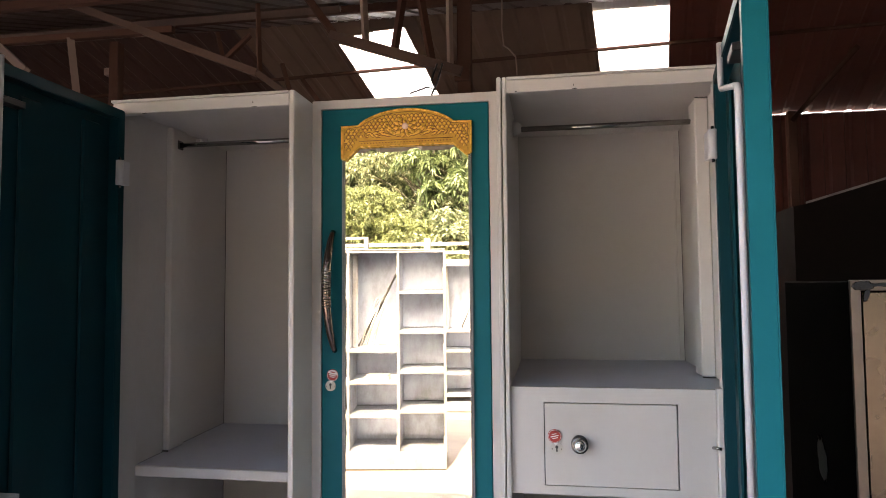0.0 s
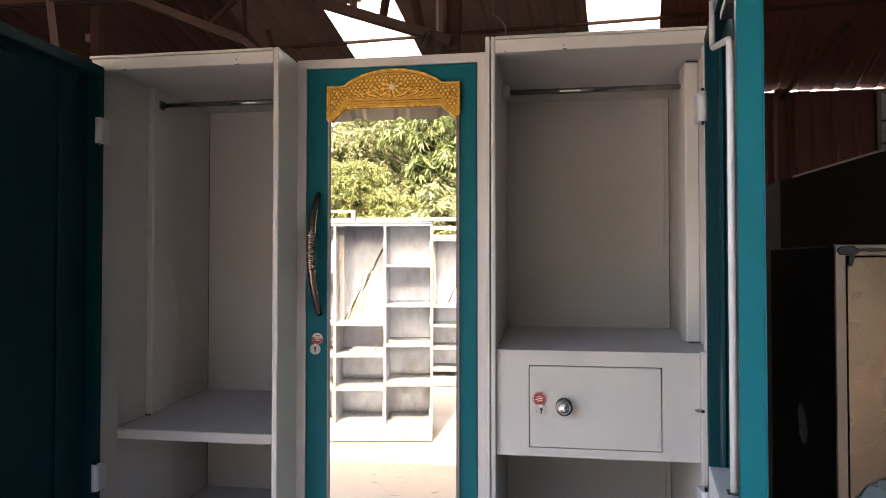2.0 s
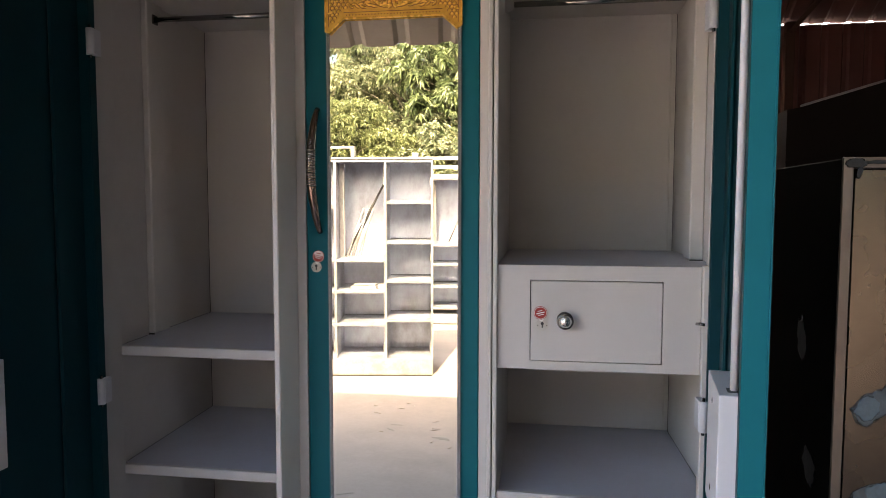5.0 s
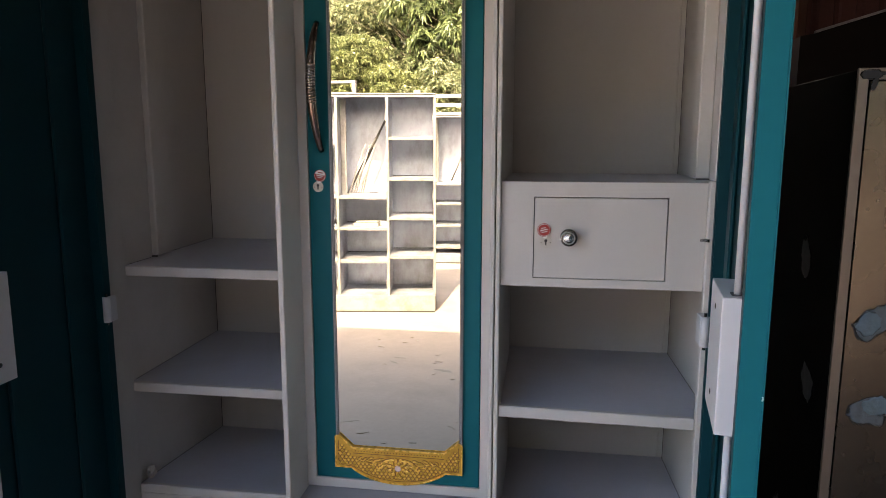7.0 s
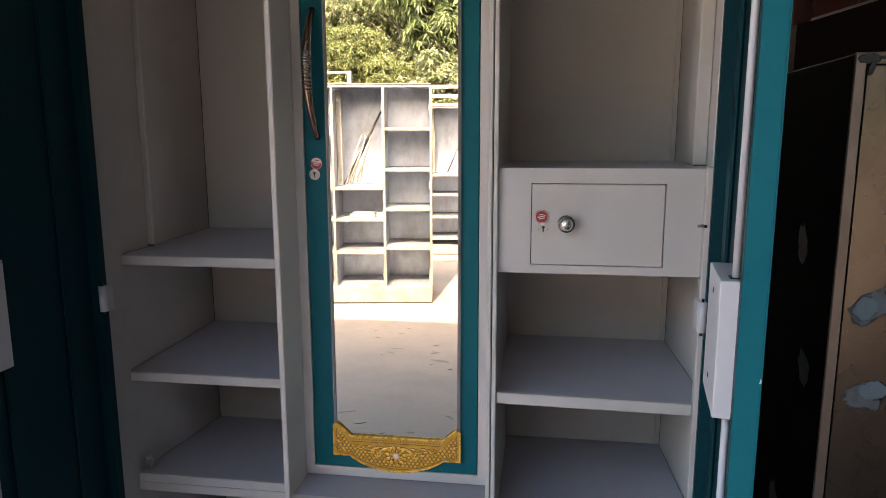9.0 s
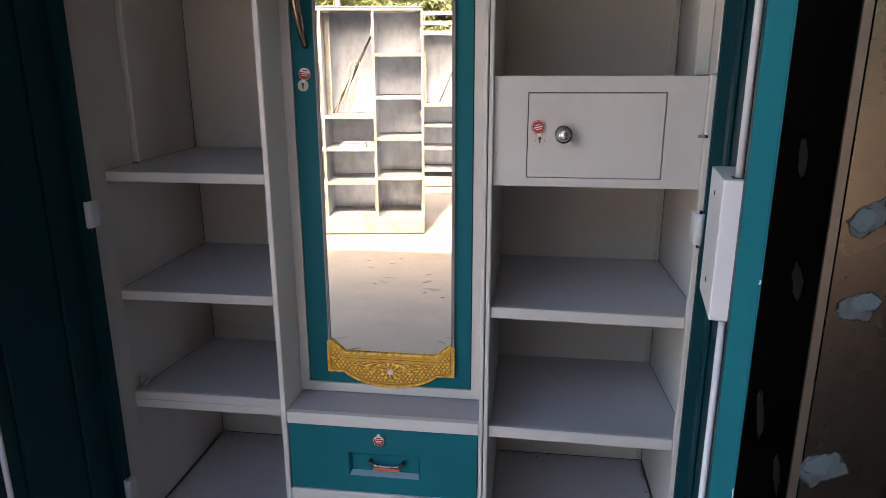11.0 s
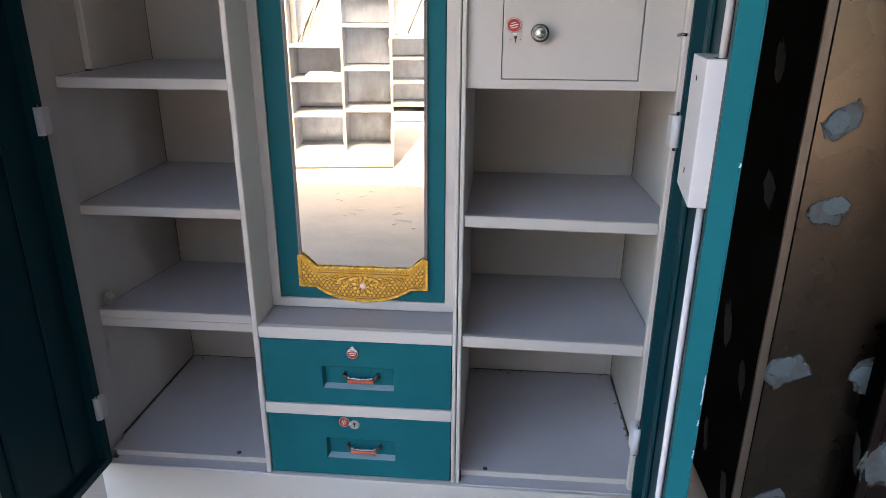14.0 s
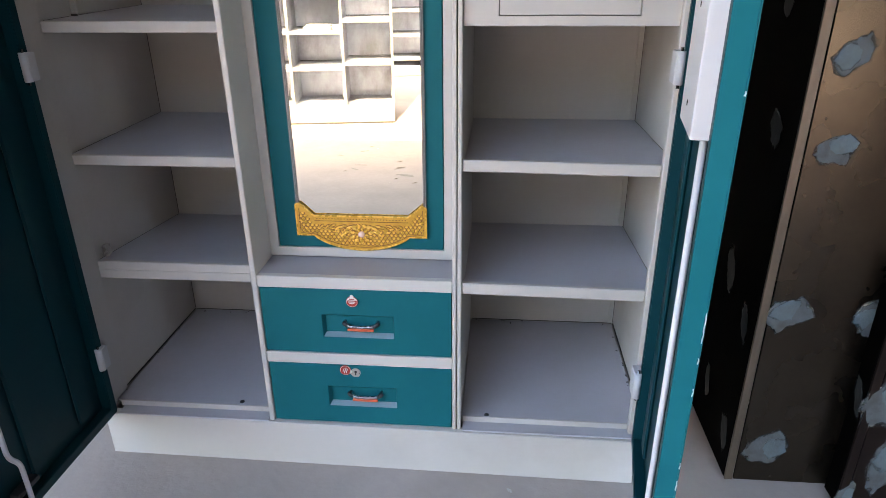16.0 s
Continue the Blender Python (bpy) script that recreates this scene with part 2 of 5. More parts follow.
IRON = surface("red_oxide_iron", (0.050, 0.026, 0.019), 0.9, vary=0.25, scale=3, bump=0.2, tint=(0.045, 0.023, 0.017), tint_amount=0.5, tint_scale=5, spec=0.02)
IRON_MID = surface("dusty_oxide_iron", (0.062, 0.040, 0.030), 0.65, vary=0.25, scale=4, bump=0.15, spec=0.15, tint=(0.045, 0.026, 0.019), tint_amount=0.5, tint_scale=4)
IRON_LIGHT = surface("dusty_iron", (0.14, 0.10, 0.078), 0.65, vary=0.2, scale=4, bump=0.15)
BARK = surface("bark", (0.12, 0.09, 0.065), 0.9, vary=0.3, scale=4, bump=0.8, bump_scale=25)

def feathered(m):
    """Lets a smear run out into bare sheet where it is rubbed thin towards its rim."""
    n, l = m.node_tree.nodes, m.node_tree.links
    at = n.new("ShaderNodeAttribute")
    at.attribute_name = "thickness"
    tc, t = n.new("ShaderNodeTexCoord"), n.new("ShaderNodeTexNoise")
    t.inputs["Scale"].default_value, t.inputs["Detail"].default_value = 38, 4
    l.new(tc.outputs["Object"], t.inputs["Vector"])
    mad = n.new("ShaderNodeMath")
    mad.operation = "MULTIPLY_ADD"
    mad.inputs[1].default_value = 0.7
    l.new(t.outputs["Fac"], mad.inputs[0])
    l.new(at.outputs["Fac"], mad.inputs[2])
    r = n.new("ShaderNodeMapRange")
    r.inputs["From Min"].default_value, r.inputs["From Max"].default_value = 0.22, 0.52
    l.new(mad.outputs[0], r.inputs["Value"])
    l.new(r.outputs["Result"], n["Principled BSDF"].inputs["Alpha"])


for _m in (PUTTY, PUTTY_LIGHT, PUTTY_DARK):
    feathered(_m)

MIRROR, _n, _l, _p = mat_new("mirror")
_p.inputs["Base Color"].default_value, _p.inputs["Metallic"].default_value, _p.inputs["Roughness"].default_value = (0.72, 0.685, 0.565, 1), 1.0, 0.0

SKYLIGHT, _n, _l, _p = mat_new("white_fibreglass")
_t = _n.new("ShaderNodeBsdfTranslucent")
_t.inputs["Color"].default_value = (0.85, 0.85, 0.84, 1)
_x = _n.new("ShaderNodeMixShader")
_x.inputs["Fac"].default_value = 0.75
_p.inputs["Base Color"].default_value = (0.8, 0.8, 0.79, 1)
_l.new(_p.outputs[0], _x.inputs[1])
_l.new(_t.outputs[0], _x.inputs[2])
_l.new(_x.outputs[0], _n["Material Output"].inputs["Surface"])


def leaf_material(name, base, light):
    m, n, l, p = mat_new(name)
    geo = n.new("ShaderNodeNewGeometry")
    mx = n.new("ShaderNodeMix")
    mx.data_type = "RGBA"
    mx.inputs[6].default_value, mx.inputs[7].default_value = (*base, 1), (*light, 1)
    l.new(geo.outputs["Random Per Island"], mx.inputs["Factor"])
    l.new(mx.outputs[2], p.inputs["Base Color"])
    p.inputs["Roughness"].default_value = 0.36
    tr = n.new("ShaderNodeBsdfTranslucent")
    l.new(mx.outputs[2], tr.inputs["Color"])
    ms = n.new("ShaderNodeMixShader")
    ms.inputs["Fac"].default_value = 0.30
    l.new(p.outputs[0], ms.inputs[1])
    l.new(tr.outputs[0], ms.inputs[2])
    l.new(ms.outputs[0], n["Material Output"].inputs["Surface"])
    return m


LEAF_DARK = leaf_material("mango_leaf", (0.045, 0.072, 0.028), (0.25, 0.30, 0.14))
LEAF_LIGHT = leaf_material("yellow_green_leaf", (0.078, 0.10, 0.036), (0.33, 0.36, 0.165))
LEAF_MID = leaf_material("hedge_leaf", (0.06, 0.088, 0.042), (0.44, 0.46, 0.28))

# ---- ground ----
bm = bmesh.new()
bmesh.ops.create_grid(bm, x_segments=2, y_segments=2, size=900)
single("ground", bm, CONCRETE, "worn pale concrete yard and shed floor", "ground", "structure")

# ---- shed: gabled sheet roof, ridge along x, open towards the yard ----
EAVE_Y, EAVE_Z, RIDGE_Y, RIDGE_Z, WALL_Y, WALL_Z = -1.325, 2.164, 4.0, 3.86, 5.68, 3.275
XL, XR, SHEAR = -7.0, 7.5, 0.15


def corrugated(bm, x0, x1, rows, pitch=0.20, h=0.022):
    """Trapezoid ribs across x, drawn through rows of (y, z, shift)."""
    n = math.ceil((x1 - x0) / pitch - 0.01)
    prof = []
    for i in range(n):
        s = x0 + i * pitch
        prof += [(s, 0), (s + pitch * 0.62, 0), (s + pitch * 0.72, h), (s + pitch * 0.9, h)]
    prof = [(x, hh) for x, hh in prof if x < x1 - 1e-4] + [(x1, 0)]
    vs = [[bm.verts.new((x + sh, y + (hh if vertical else 0), z + (0 if vertical else hh))) for x, hh in prof] for y, z, sh, vertical in rows]
    for A, B in zip(vs, vs[1:]):
        for i in range(len(prof) - 1):
            bm.faces.new((A[i], A[i + 1], B[i + 1], B[i]))


def roof_z(y):
    return EAVE_Z + (RIDGE_Z - EAVE_Z) * (y - EAVE_Y) / (RIDGE_Y - EAVE_Y) if y < RIDGE_Y else RIDGE_Z + (WALL_Z - RIDGE_Z) * (y - RIDGE_Y) / (WALL_Y - RIDGE_Y)


def slope(bm, x0, x1, y0, y1, steps=1):
    h = 0.012
    corrugated(bm, x0, x1, [(y0 + (y1 - y0) * i / steps, roof_z(y0 + (y1 - y0) * i / steps), SHEAR * (y0 + (y1 - y0) * i / steps - RIDGE_Y), False) for i in range(steps + 1)], h=h)


SKY_BAYS = [(-1.35, -0.68), (0.95, 1.57)]
bm = bmesh.new()
slope(bm, XL, -2.2, 0.5, RIDGE_Y)
slope(bm, 0.2, XR, 0.5, RIDGE_Y)
slope(bm, -2.2, 0.2, 0.5, 3.02)
# worn end laps near the ridge let thin streaks of daylight through
gaps = random.Random(21)
for k in range(12):
    x0 = -2.2 + 0.2 * k
    y = 3.02
    while y < RIDGE_Y - 0.02:
        y1 = min(RIDGE_Y, y + gaps.uniform(0.10, 0.26))
        slope(bm, x0, x0 + 0.2, y, y1 - (gaps.uniform(0.003, 0.012) if y1 < RIDGE_Y and gaps.random() < 0.7 else 0.0))
        y = y1
sheet = single("roof", bm, ROOF_IN, "brown corrugated sheet roof of an open shed", "roof", "structure")
sol = sheet.modifiers.new("thickness", "SOLIDIFY")
sol.thickness = 0.004
def far_sheets(name, spans, material, label, ragged=False):
    bm = bmesh.new()
    for x0, x1 in spans:
        slope(bm, x0, x1, RIDGE_Y + 0.01, WALL_Y + 0.03)
    if ragged:
        lap = random.Random(33)
        for k in range(7):
            slope(bm, SKY_BAYS[0][0] + 0.1 * k - 0.02, SKY_BAYS[0][0] + 0.1 * k + 0.18, RIDGE_Y + 0.01, RIDGE_Y + 0.19 - 0.013 * k + lap.uniform(-0.02, 0.02))
    single(name, bm, material, label, "roof", "structure").modifiers.new("thickness", "SOLIDIFY").thickness = 0.004


# the sheets beside the skylights are dusty tan, with a ragged lap over the head of the first one
far_sheets("roof_far_left", [(XL, -2.20)], ROOF_IN, "dark brown corrugated sheets of the far roof slope")
far_sheets("roof_far_middle", [(-2.20, SKY_BAYS[0][0]), (SKY_BAYS[0][1], SKY_BAYS[1][0])], ROOF_BACK, "dusty tan corrugated sheets of the far roof slope", True)
far_sheets("roof_far_right", [(SKY_BAYS[1][1], XR)], WALL_SHEET, "red-brown corrugated sheets of the far roof slope")
bm = bmesh.new()
slope(bm, XL, XR, EAVE_Y, 0.499)
eave = single("roof_eave", bm, PALE_SHEET, "paler corrugated sheets along the eave", "roof", "structure")
eave.modifiers.new("thickness", "SOLIDIFY").thickness = 0.004
for i, (x0, x1) in enumerate(SKY_BAYS):
    bm = bmesh.new()
    slope(bm, x0 - 0.03, x1 + 0.03, RIDGE_Y + 0.04, WALL_Y + 0.03)
    bmesh.ops.translate(bm, vec=(0, 0, 0.03), verts=bm.verts)
    single("skylight_%d" % (i + 1), bm, SKYLIGHT, "translucent white fibreglass roof sheet, bright with sun", "skylight", "structure")
bm = bmesh.new()
for s in (-1, 1):
    y0, y1 = RIDGE_Y, RIDGE_Y + 0.16 * s
    q = [bm.verts.new(v) for v in ((XL, y0, RIDGE_Z + 0.045), (XR, y0, RIDGE_Z + 0.045), (XR, y1, RIDGE_Z + 0.045 - 0.052), (XL, y1, RIDGE_Z + 0.045 - 0.052))]
    bm.faces.new(q)
bmesh.ops.remove_doubles(bm, verts=bm.verts, dist=1e-4)
cap = single("ridge_cap", bm, ROOF_IN, "folded sheet ridge cap of the shed roof", "roof", "structure")
cap.modifiers.new("thickness", "SOLIDIFY").thickness = 0.004
bm = bmesh.new()
corrugated(bm, XL, XR, [(WALL_Y, 0.0, 0, True), (WALL_Y, 3.252, 0, True)])
back = single("wall_back", bm, WALL_SHEET, "red-brown corrugated sheet wall with a gap under the roof", "wall", "structure")
back.modifiers.new("thickness", "SOLIDIFY").thickness = 0.004
for nm, x in (("wall_left", XL), ("wall_right", XR)):
    bm = bmesh.new()
    A = [(x, EAVE_Y + 1.2, 0), (x, WALL_Y, 0), (x, WALL_Y, WALL_Z - 0.03), (x, RIDGE_Y, RIDGE_Z - 0.03), (x, EAVE_Y + 1.2, roof_z(EAVE_Y + 1.2) - 0.03)]
    f = bm.faces.new([bm.verts.new(v) for v in A])
    r = bmesh.ops.extrude_face_region(bm, geom=[f])
    bmesh.ops.translate(bm, vec=(0.06, 0, 0), verts=[g for g in r["geom"] if isinstance(g, bmesh.types.BMVert)])
    bmesh.ops.recalc_face_normals(bm, faces=bm.faces)
    single(nm, bm, WALL_SHEET, "red-brown sheet side wall of the shed", "wall", "structure")
# Unseen blocks, added to keep right-hand light off the wardrobe.
single("light_block_side", boxes((1.02, 1.18, -1.350, -1.051, 0, 2.13), (1.02, 1.18, -2.401, -1.351, 0, 3.6), (0.34, 1.18, -7.0, -2.402, 0, 3.6), b=0), LIGHT_BLOCK, "unseen dark block added to cut light from the right", "wall", "structure")
single("light_block_bay", boxes((2.10, 7.45, -1.350, -1.051, 0, 2.13), (2.10, 7.45, -1.60, -1.351, 0, 3.6), b=0), LIGHT_BLOCK, "unseen dark block added to narrow the light on the right", "wall", "structure")
# purlins and the wall's top rail
for y, dz in ((4.6, 0.0), (0.2, 0.03), (1.7, 0.03), (3.0, 0.03)):
    z = roof_z(y)
    bm = boxes((XL, XR, y - 0.02, y + 0.02, z - dz - 0.028, z - 0.006), b=0)
    if dz == 0.0:
        for v in bm.verts:
            v.co.z -= -0.041 * (v.co.x + 0.10) * (RIDGE_Z - WALL_Z) / (WALL_Y - RIDGE_Y)
            v.co.y -= 0.041 * (v.co.x + 0.10)
    single("purlin", bm, IRON, "thin rusty steel roof purlin", "purlin", "structure")


def bar(a, b, w):
    """A square steel bar from a to b."""
    a, b = Vector(a), Vector(b)
    bm = bmesh.new()
    tube(bm, [a, b], w * 0.7071, 4, axis=(0, 0.707, 0.707))
    for f in bm.faces:
        f.smooth = False
    return bm


TY, NEAR = 2.0, 0.7388      # plane of the truss, and its size
truss = thing("roof_truss", -0.5, TY, 0, label="red-oxide steel roof truss with welded web bars", category="truss", kind="structure")


def truss_bar(name, a, b, w, material=IRON):
    a, b = [(0.574 + (x - 0.574) * NEAR + 0.5, 0, 1.538 + (z - 1.538) * NEAR) for x, z in (a, b)]
    part(name, bar(a, b, w * NEAR), material, truss)


truss_bar("bottom_chord", (-1.02, 3.41), (-0.03, 3.07), 0.066, IRON_MID)
truss_bar("bottom_chord", (-3.25, 3.84), (-1.60, 3.16), 0.055, IRON_MID)
truss_bar("bottom_chord", (-1.60, 3.16), (-1.36, 2.98), 0.045, IRON_MID)
truss_bar("web_bar", (-0.99, 3.42), (-1.22, 3.74), 0.05)
truss_bar("web_bar", (-0.766, 3.74), (-0.743, 3.31), 0.042, IRON_LIGHT)
truss_bar("web_bar", (-0.45, 3.74), (-0.53, 3.24), 0.045)
truss_bar("web_bar", (-0.345, 3.74), (-0.25, 3.17), 0.045)
truss_bar("web_bar", (-0.118, 3.74), (-0.113, 3.12), 0.035, IRON_LIGHT)
truss_bar("web_bar", (-1.93, 3.50), (-1.88, 3.28), 0.03)
truss_bar("web_bar", (-1.88, 3.27), (-1.66, 3.46), 0.03)
truss_bar("web_bar", (-1.60, 3.70), (-1.58, 3.17), 0.03)
truss_bar("web_bar", (-1.24, 3.09), (-1.10, 2.90), 0.03)
truss_bar("web_bar", (-1.40, 3.22), (-1.33, 2.98), 0.03)
truss_bar("web_bar", (-3.20, 3.54), (-3.13, 3.05), 0.055, IRON_LIGHT)
truss_bar("web_bar", (-3.86, 3.53), (-3.60, 3.30), 0.06, IRON_LIGHT)
truss_bar("top_chord", (-4.4, 3.56), (-2.3, 3.55), 0.05)

post = thing("steel_column", 0.136, 2.07, 0, label="dark red-oxide steel column carrying the roof", category="column", kind="structure")
part("shaft", boxes((-0.037, 0.037, -0.037, 0.037, 0.0, 3.22), b=0.004), IRON, post)
part("bracket", boxes((-0.050, 0.030, -0.060, -0.039, 2.63, 2.72), b=0.003), IRON, post)
post = thing("steel_column", -2.86, 3.3, 0, label="dusty red-oxide steel column carrying the roof", category="column", kind="structure")
part("shaft", boxes((-0.04, 0.04, -0.04, 0.04, 0.0, 3.52), b=0.004), IRON, post)
part("bracket", boxes((-0.09, -0.042, -0.03, 0.03, 3.25, 3.31), b=0.003), IRON_LIGHT, post)
post = thing("steel_column", 3.00, 5.58, 0, label="red-oxide steel column against the sheet wall", category="column", kind="structure")
part("shaft", boxes((-0.042, 0.042, -0.04, 0.04, 0.0, 3.25), b=0.004), IRON, post)
bm = bmesh.new()
tube(bm, [(0, -0.04, 3.16), (0.20, -1.00, 3.54)], 0.030, 4)
part("brace", bm, IRON, post)
# battens under the front slope
for a, b in (((-6.0, 2.2, 3.12), (-2.45, 2.95, 3.46)), ((-6.0, 1.95, 3.05), (-1.9, 2.56, 3.31)), ((-2.2, 2.38, 3.25), (-0.7, 2.46, 3.285))):
    bm = bmesh.new()
    tube(bm, [a, b], 0.032, 4)
    for f in bm.faces:
        f.smooth = False
    single("roof_batten", bm, IRON_MID, "dusty batten under the roof sheets", "batten", "structure")
# loose cable hanging by the column
bm = bmesh.new()
cable = [[(-0.20, 3.12), (-0.24, 3.0), (-0.21, 2.93), (-0.27, 2.955), (-0.40, 2.915)], [(-0.16, 3.12), (-0.20, 2.98), (-0.24, 2.90), (-0.23, 2.70)]]
for run in cable:
    tube(bm, [(0.574 + (x - 0.574) * NEAR, TY - 0.05, 1.538 + (z - 1.538) * NEAR) for x, z in run], 0.006, 6)
single("cable", bm, BLACK, "loose dark cable hanging from the roof truss", "cable", "structure", smooth=True)

bm = bmesh.new()
tube(bm, [(0.421, 2.0, 2.60), (0.419, 2.0, 2.69), (0.414, 2.0, 2.735), (0.386, 2.0, 2.774), (0.352, 2.0, 2.80), (0.345, 2.0, 2.90), (0.348, 2.0, 3.10)], 0.0045, 6)
single("cable", bm, IRON_LIGHT, "thin pale cable hanging from the roof", "cable", "structure", smooth=True)

# ---- the steel wardrobe ----
X0, XA, XB, XC, XD, X1 = -0.449, -0.007, 0.006, 0.466, 0.487, 0.949   # outer, left divider, right divider, outer
DEEP, TOP, BACK = 0.555, 1.984, 0.540
wardrobe = thing("wardrobe", 0.25, 0.28, 0, label="grey and teal steel wardrobe, both side doors open, empty shelves", category="wardrobe")
OFF = Matrix.Translation((-0.25, -0.28, 0))


def wpart(name, bm, material, parent=None, label="", smooth=False):
    bm.transform(OFF)
    return part(name, bm, material, parent or wardrobe, label, smooth)


def wbox(name, rows, material=None, parent=None, label="", b=0.0015):
    return wpart(name, boxes(*rows, b=b), material or GREY, parent, label)


wbox("side_panel", [(X0, X0 + 0.003, 0.002, DEEP, 0.128, TOP - 0.002)], b=0.0008)
wbox("side_panel", [(X1 - 0.003, X1, 0.002, DEEP, 0.128, TOP - 0.002)], b=0.0008)
wbox("back_panel", [(X0 + 0.004, X1 - 0.004, BACK, BACK + 0.004, 0.128, TOP - 0.003)], b=0.0008)
wbox("top_panel", [(X0, XA - 0.001, 0.0185, DEEP, TOP - 0.004, TOP)], b=0.001)
wbox("top_panel", [(XB + 0.002, XC - 0.002, 0.118, DEEP, TOP + 0.002, TOP + 0.006)], b=0.001)
wbox("top_panel", [(XD + 0.001, X1, 0.0185, DEEP, TOP - 0.004, TOP)], b=0.001)
# ceilings of the two compartments
wbox("ceiling_panel", [(X0 + 0.004, XA - 0.001, 0.02, BACK - 0.001, 1.974, 1.977)], b=0)
wbox("ceiling_panel", [(XD + 0.001, X1 - 0.004, 0.02, BACK - 0.001, 1.974, 1.977)], b=0)
bm = boxes((-0.455, 0.922, -0.012, 0.012, 0.0, 0.130), (-0.455, -0.440, 0.0125, 0.54, 0.0, 0.127), (0.907, 0.922, 0.0125, 0.54, 0.0, 0.127), (-0.4395, 0.9065, 0.525, 0.54, 0.0, 0.127), b=0.002)
for v in bm.verts:
    v.co.y += 0.008 - 0.014 * (v.co.x + 0.455) / 1.377 if v.co.y < 0.02 else 0.0
wpart("plinth", bm, GREY)
# unseen dark sheet added inside the plinth to darken the floor gaps
wbox("bottom_sheet", [(-0.4395, 0.9065, 0.0125, 0.524, 0.06, 0.063)], DARK_STEEL, b=0)
# front frame
wpart("stile", box(bmesh.new(), X0 + 0.0034, -0.4345, -0.001, 0.084, 0.1485, TOP - 0.034, b=0.002, seg=2), GREY)
wbox("stile", [(0.901, X1, -0.001, 0.018, 0.14, 1.325), (0.909, X1, -0.001, 0.018, 1.3255, TOP - 0.035)], b=0.002)
wbox("top_rail", [(X0 - 0.002, XA - 0.0005, -0.002, 0.018, TOP - 0.033, TOP - 0.0055), (X0 - 0.006, XA - 0.0005, -0.006, 0.018, TOP - 0.005, TOP + 0.001)], b=0.0015)
wbox("top_rail", [(XD + 0.0005, X1 + 0.002, -0.002, 0.018, TOP - 0.033, TOP - 0.0055), (XD + 0.0005, X1 + 0.004, -0.006, 0.018, TOP - 0.005, TOP + 0.001)], b=0.0015)
wbox("divider", [(XA, XB, -0.003, BACK, 0.13, TOP + 0.002)], b=0.002)
wbox("divider", [(XC, XC + 0.0095, -0.003, BACK, 0.13, TOP + 0.002)], b=0.002)
wbox("divider", [(XC + 0.0115, XD, -0.001, BACK, 0.13, TOP + 0.002)], b=0.002)
# shelves: front lip, top sheet
def shelf(x0, x1, z, t, zf, zb, material=SHELF, groove=False, wall0=0.0, wall1=0.0, y=0.0, sag=0.0):
    """A front lip at height z with a sheet behind it that runs from height zf to zb at the back."""
    bm = boxes((x0, x1, y + 0.006, y + 0.020, z - t, z), b=0.0022)
    if groove:
        box(bm, x0, x1, y + 0.003, y + 0.008, z - t * 0.52, z - t * 0.46, b=0)
    for v in bm.verts:
        v.co.z -= sag * (v.co.x - x0) / (x1 - x0)
    lip = wpart("shelf", bm, GREY)
    a, c = x0 - wall0 + 0.002, x1 + wall1 - 0.002
    bm = bmesh.new()
    for dz in (0.0, -0.003):
        q = [bm.verts.new(v) for v in ((a, y + 0.0205, zf + dz), (c, y + 0.0205, zf + dz - sag), (c, BACK - 0.003, zb + dz), (a, BACK - 0.003, zb + dz))]
        bm.faces.new(q if dz == 0 else q[::-1])
    bm.verts.ensure_lookup_table()
    for i in range(4):
        n = (i + 1) % 4
        bm.faces.new([bm.verts[k] for k in (n, i, i + 4, n + 4)])
    wpart("top_sheet", bm, material, lip)
    outer = a if wall0 else c
    s = 1 if wall0 else -1
    # shade of the wall joint, drawn as a thin dark line
    bm = bmesh.new()
    tube(bm, [(outer + s * 0.0006, y + 0.03, zf + (zb - zf) * 0.02), (outer + s * 0.0006, BACK - 0.003, zb)], 0.0007, 4)
    wpart("joint_line", bm, DARK_STEEL, lip, "dark strip drawing the gap's shade in the joint")
    return lip


for z, t, zf, zb, g in ((1.103, 0.0245, 1.102, 1.112, False), (0.806, 0.0245, 0.805, 0.813, False), (0.532, 0.0465, 0.527, 0.490, True)):
    shelf(-0.436, XA - 0.0005, z, t, zf, zb, groove=g, wall0=0.009, y=0.075)
for z, t, zf, zb in ((0.831, 0.026, 0.816, 0.805), (0.540, 0.028, 0.517, 0.484)):
    shelf(XD + 0.0005, 0.9005, z, t, zf, zb, wall1=0.044, sag=0.005)
# compartment floors with their raised edge and the low sill in front
for x0, x1, g0, g1 in ((X0 + 0.004, XA - 0.0005, 0.005, 0.0005), (XD + 0.0005, X1 - 0.004, 0.0005, 0.005)):
    base = wbox("floor_sheet", [(x0 + g0, x1 - g1, 0.034, BACK - 0.005, 0.142, 0.147)], SHELF, b=0.001)
    wbox("edge_strip", [(x0 + 4 * g0, x1 - 4 * g1, 0.0285, 0.0338, 0.1305, 0.1485)], GREY, base, b=0.001)
    wbox("sill", [(x0 + 6 * g0, x1 - 4 * g1, -0.008, 0.0282, 0.1305, 0.1345)], SHELF, base, b=0.001)
    # dark strips draw the shade of the open floor joints
    s = x0 + 0.0007 if g0 > g1 else x1 - 0.0007
    for row in ((s - 0.0015, s + 0.0015, 0.036, BACK - 0.005, 0.1470, 0.1482), (x0 + 0.004, x1 - 0.004, BACK - 0.004, BACK - 0.001, 0.1470, 0.1482)):
        wbox("joint_line", [row], DARK_STEEL, base, "dark strip drawing the gap's shade in the joint", b=0)
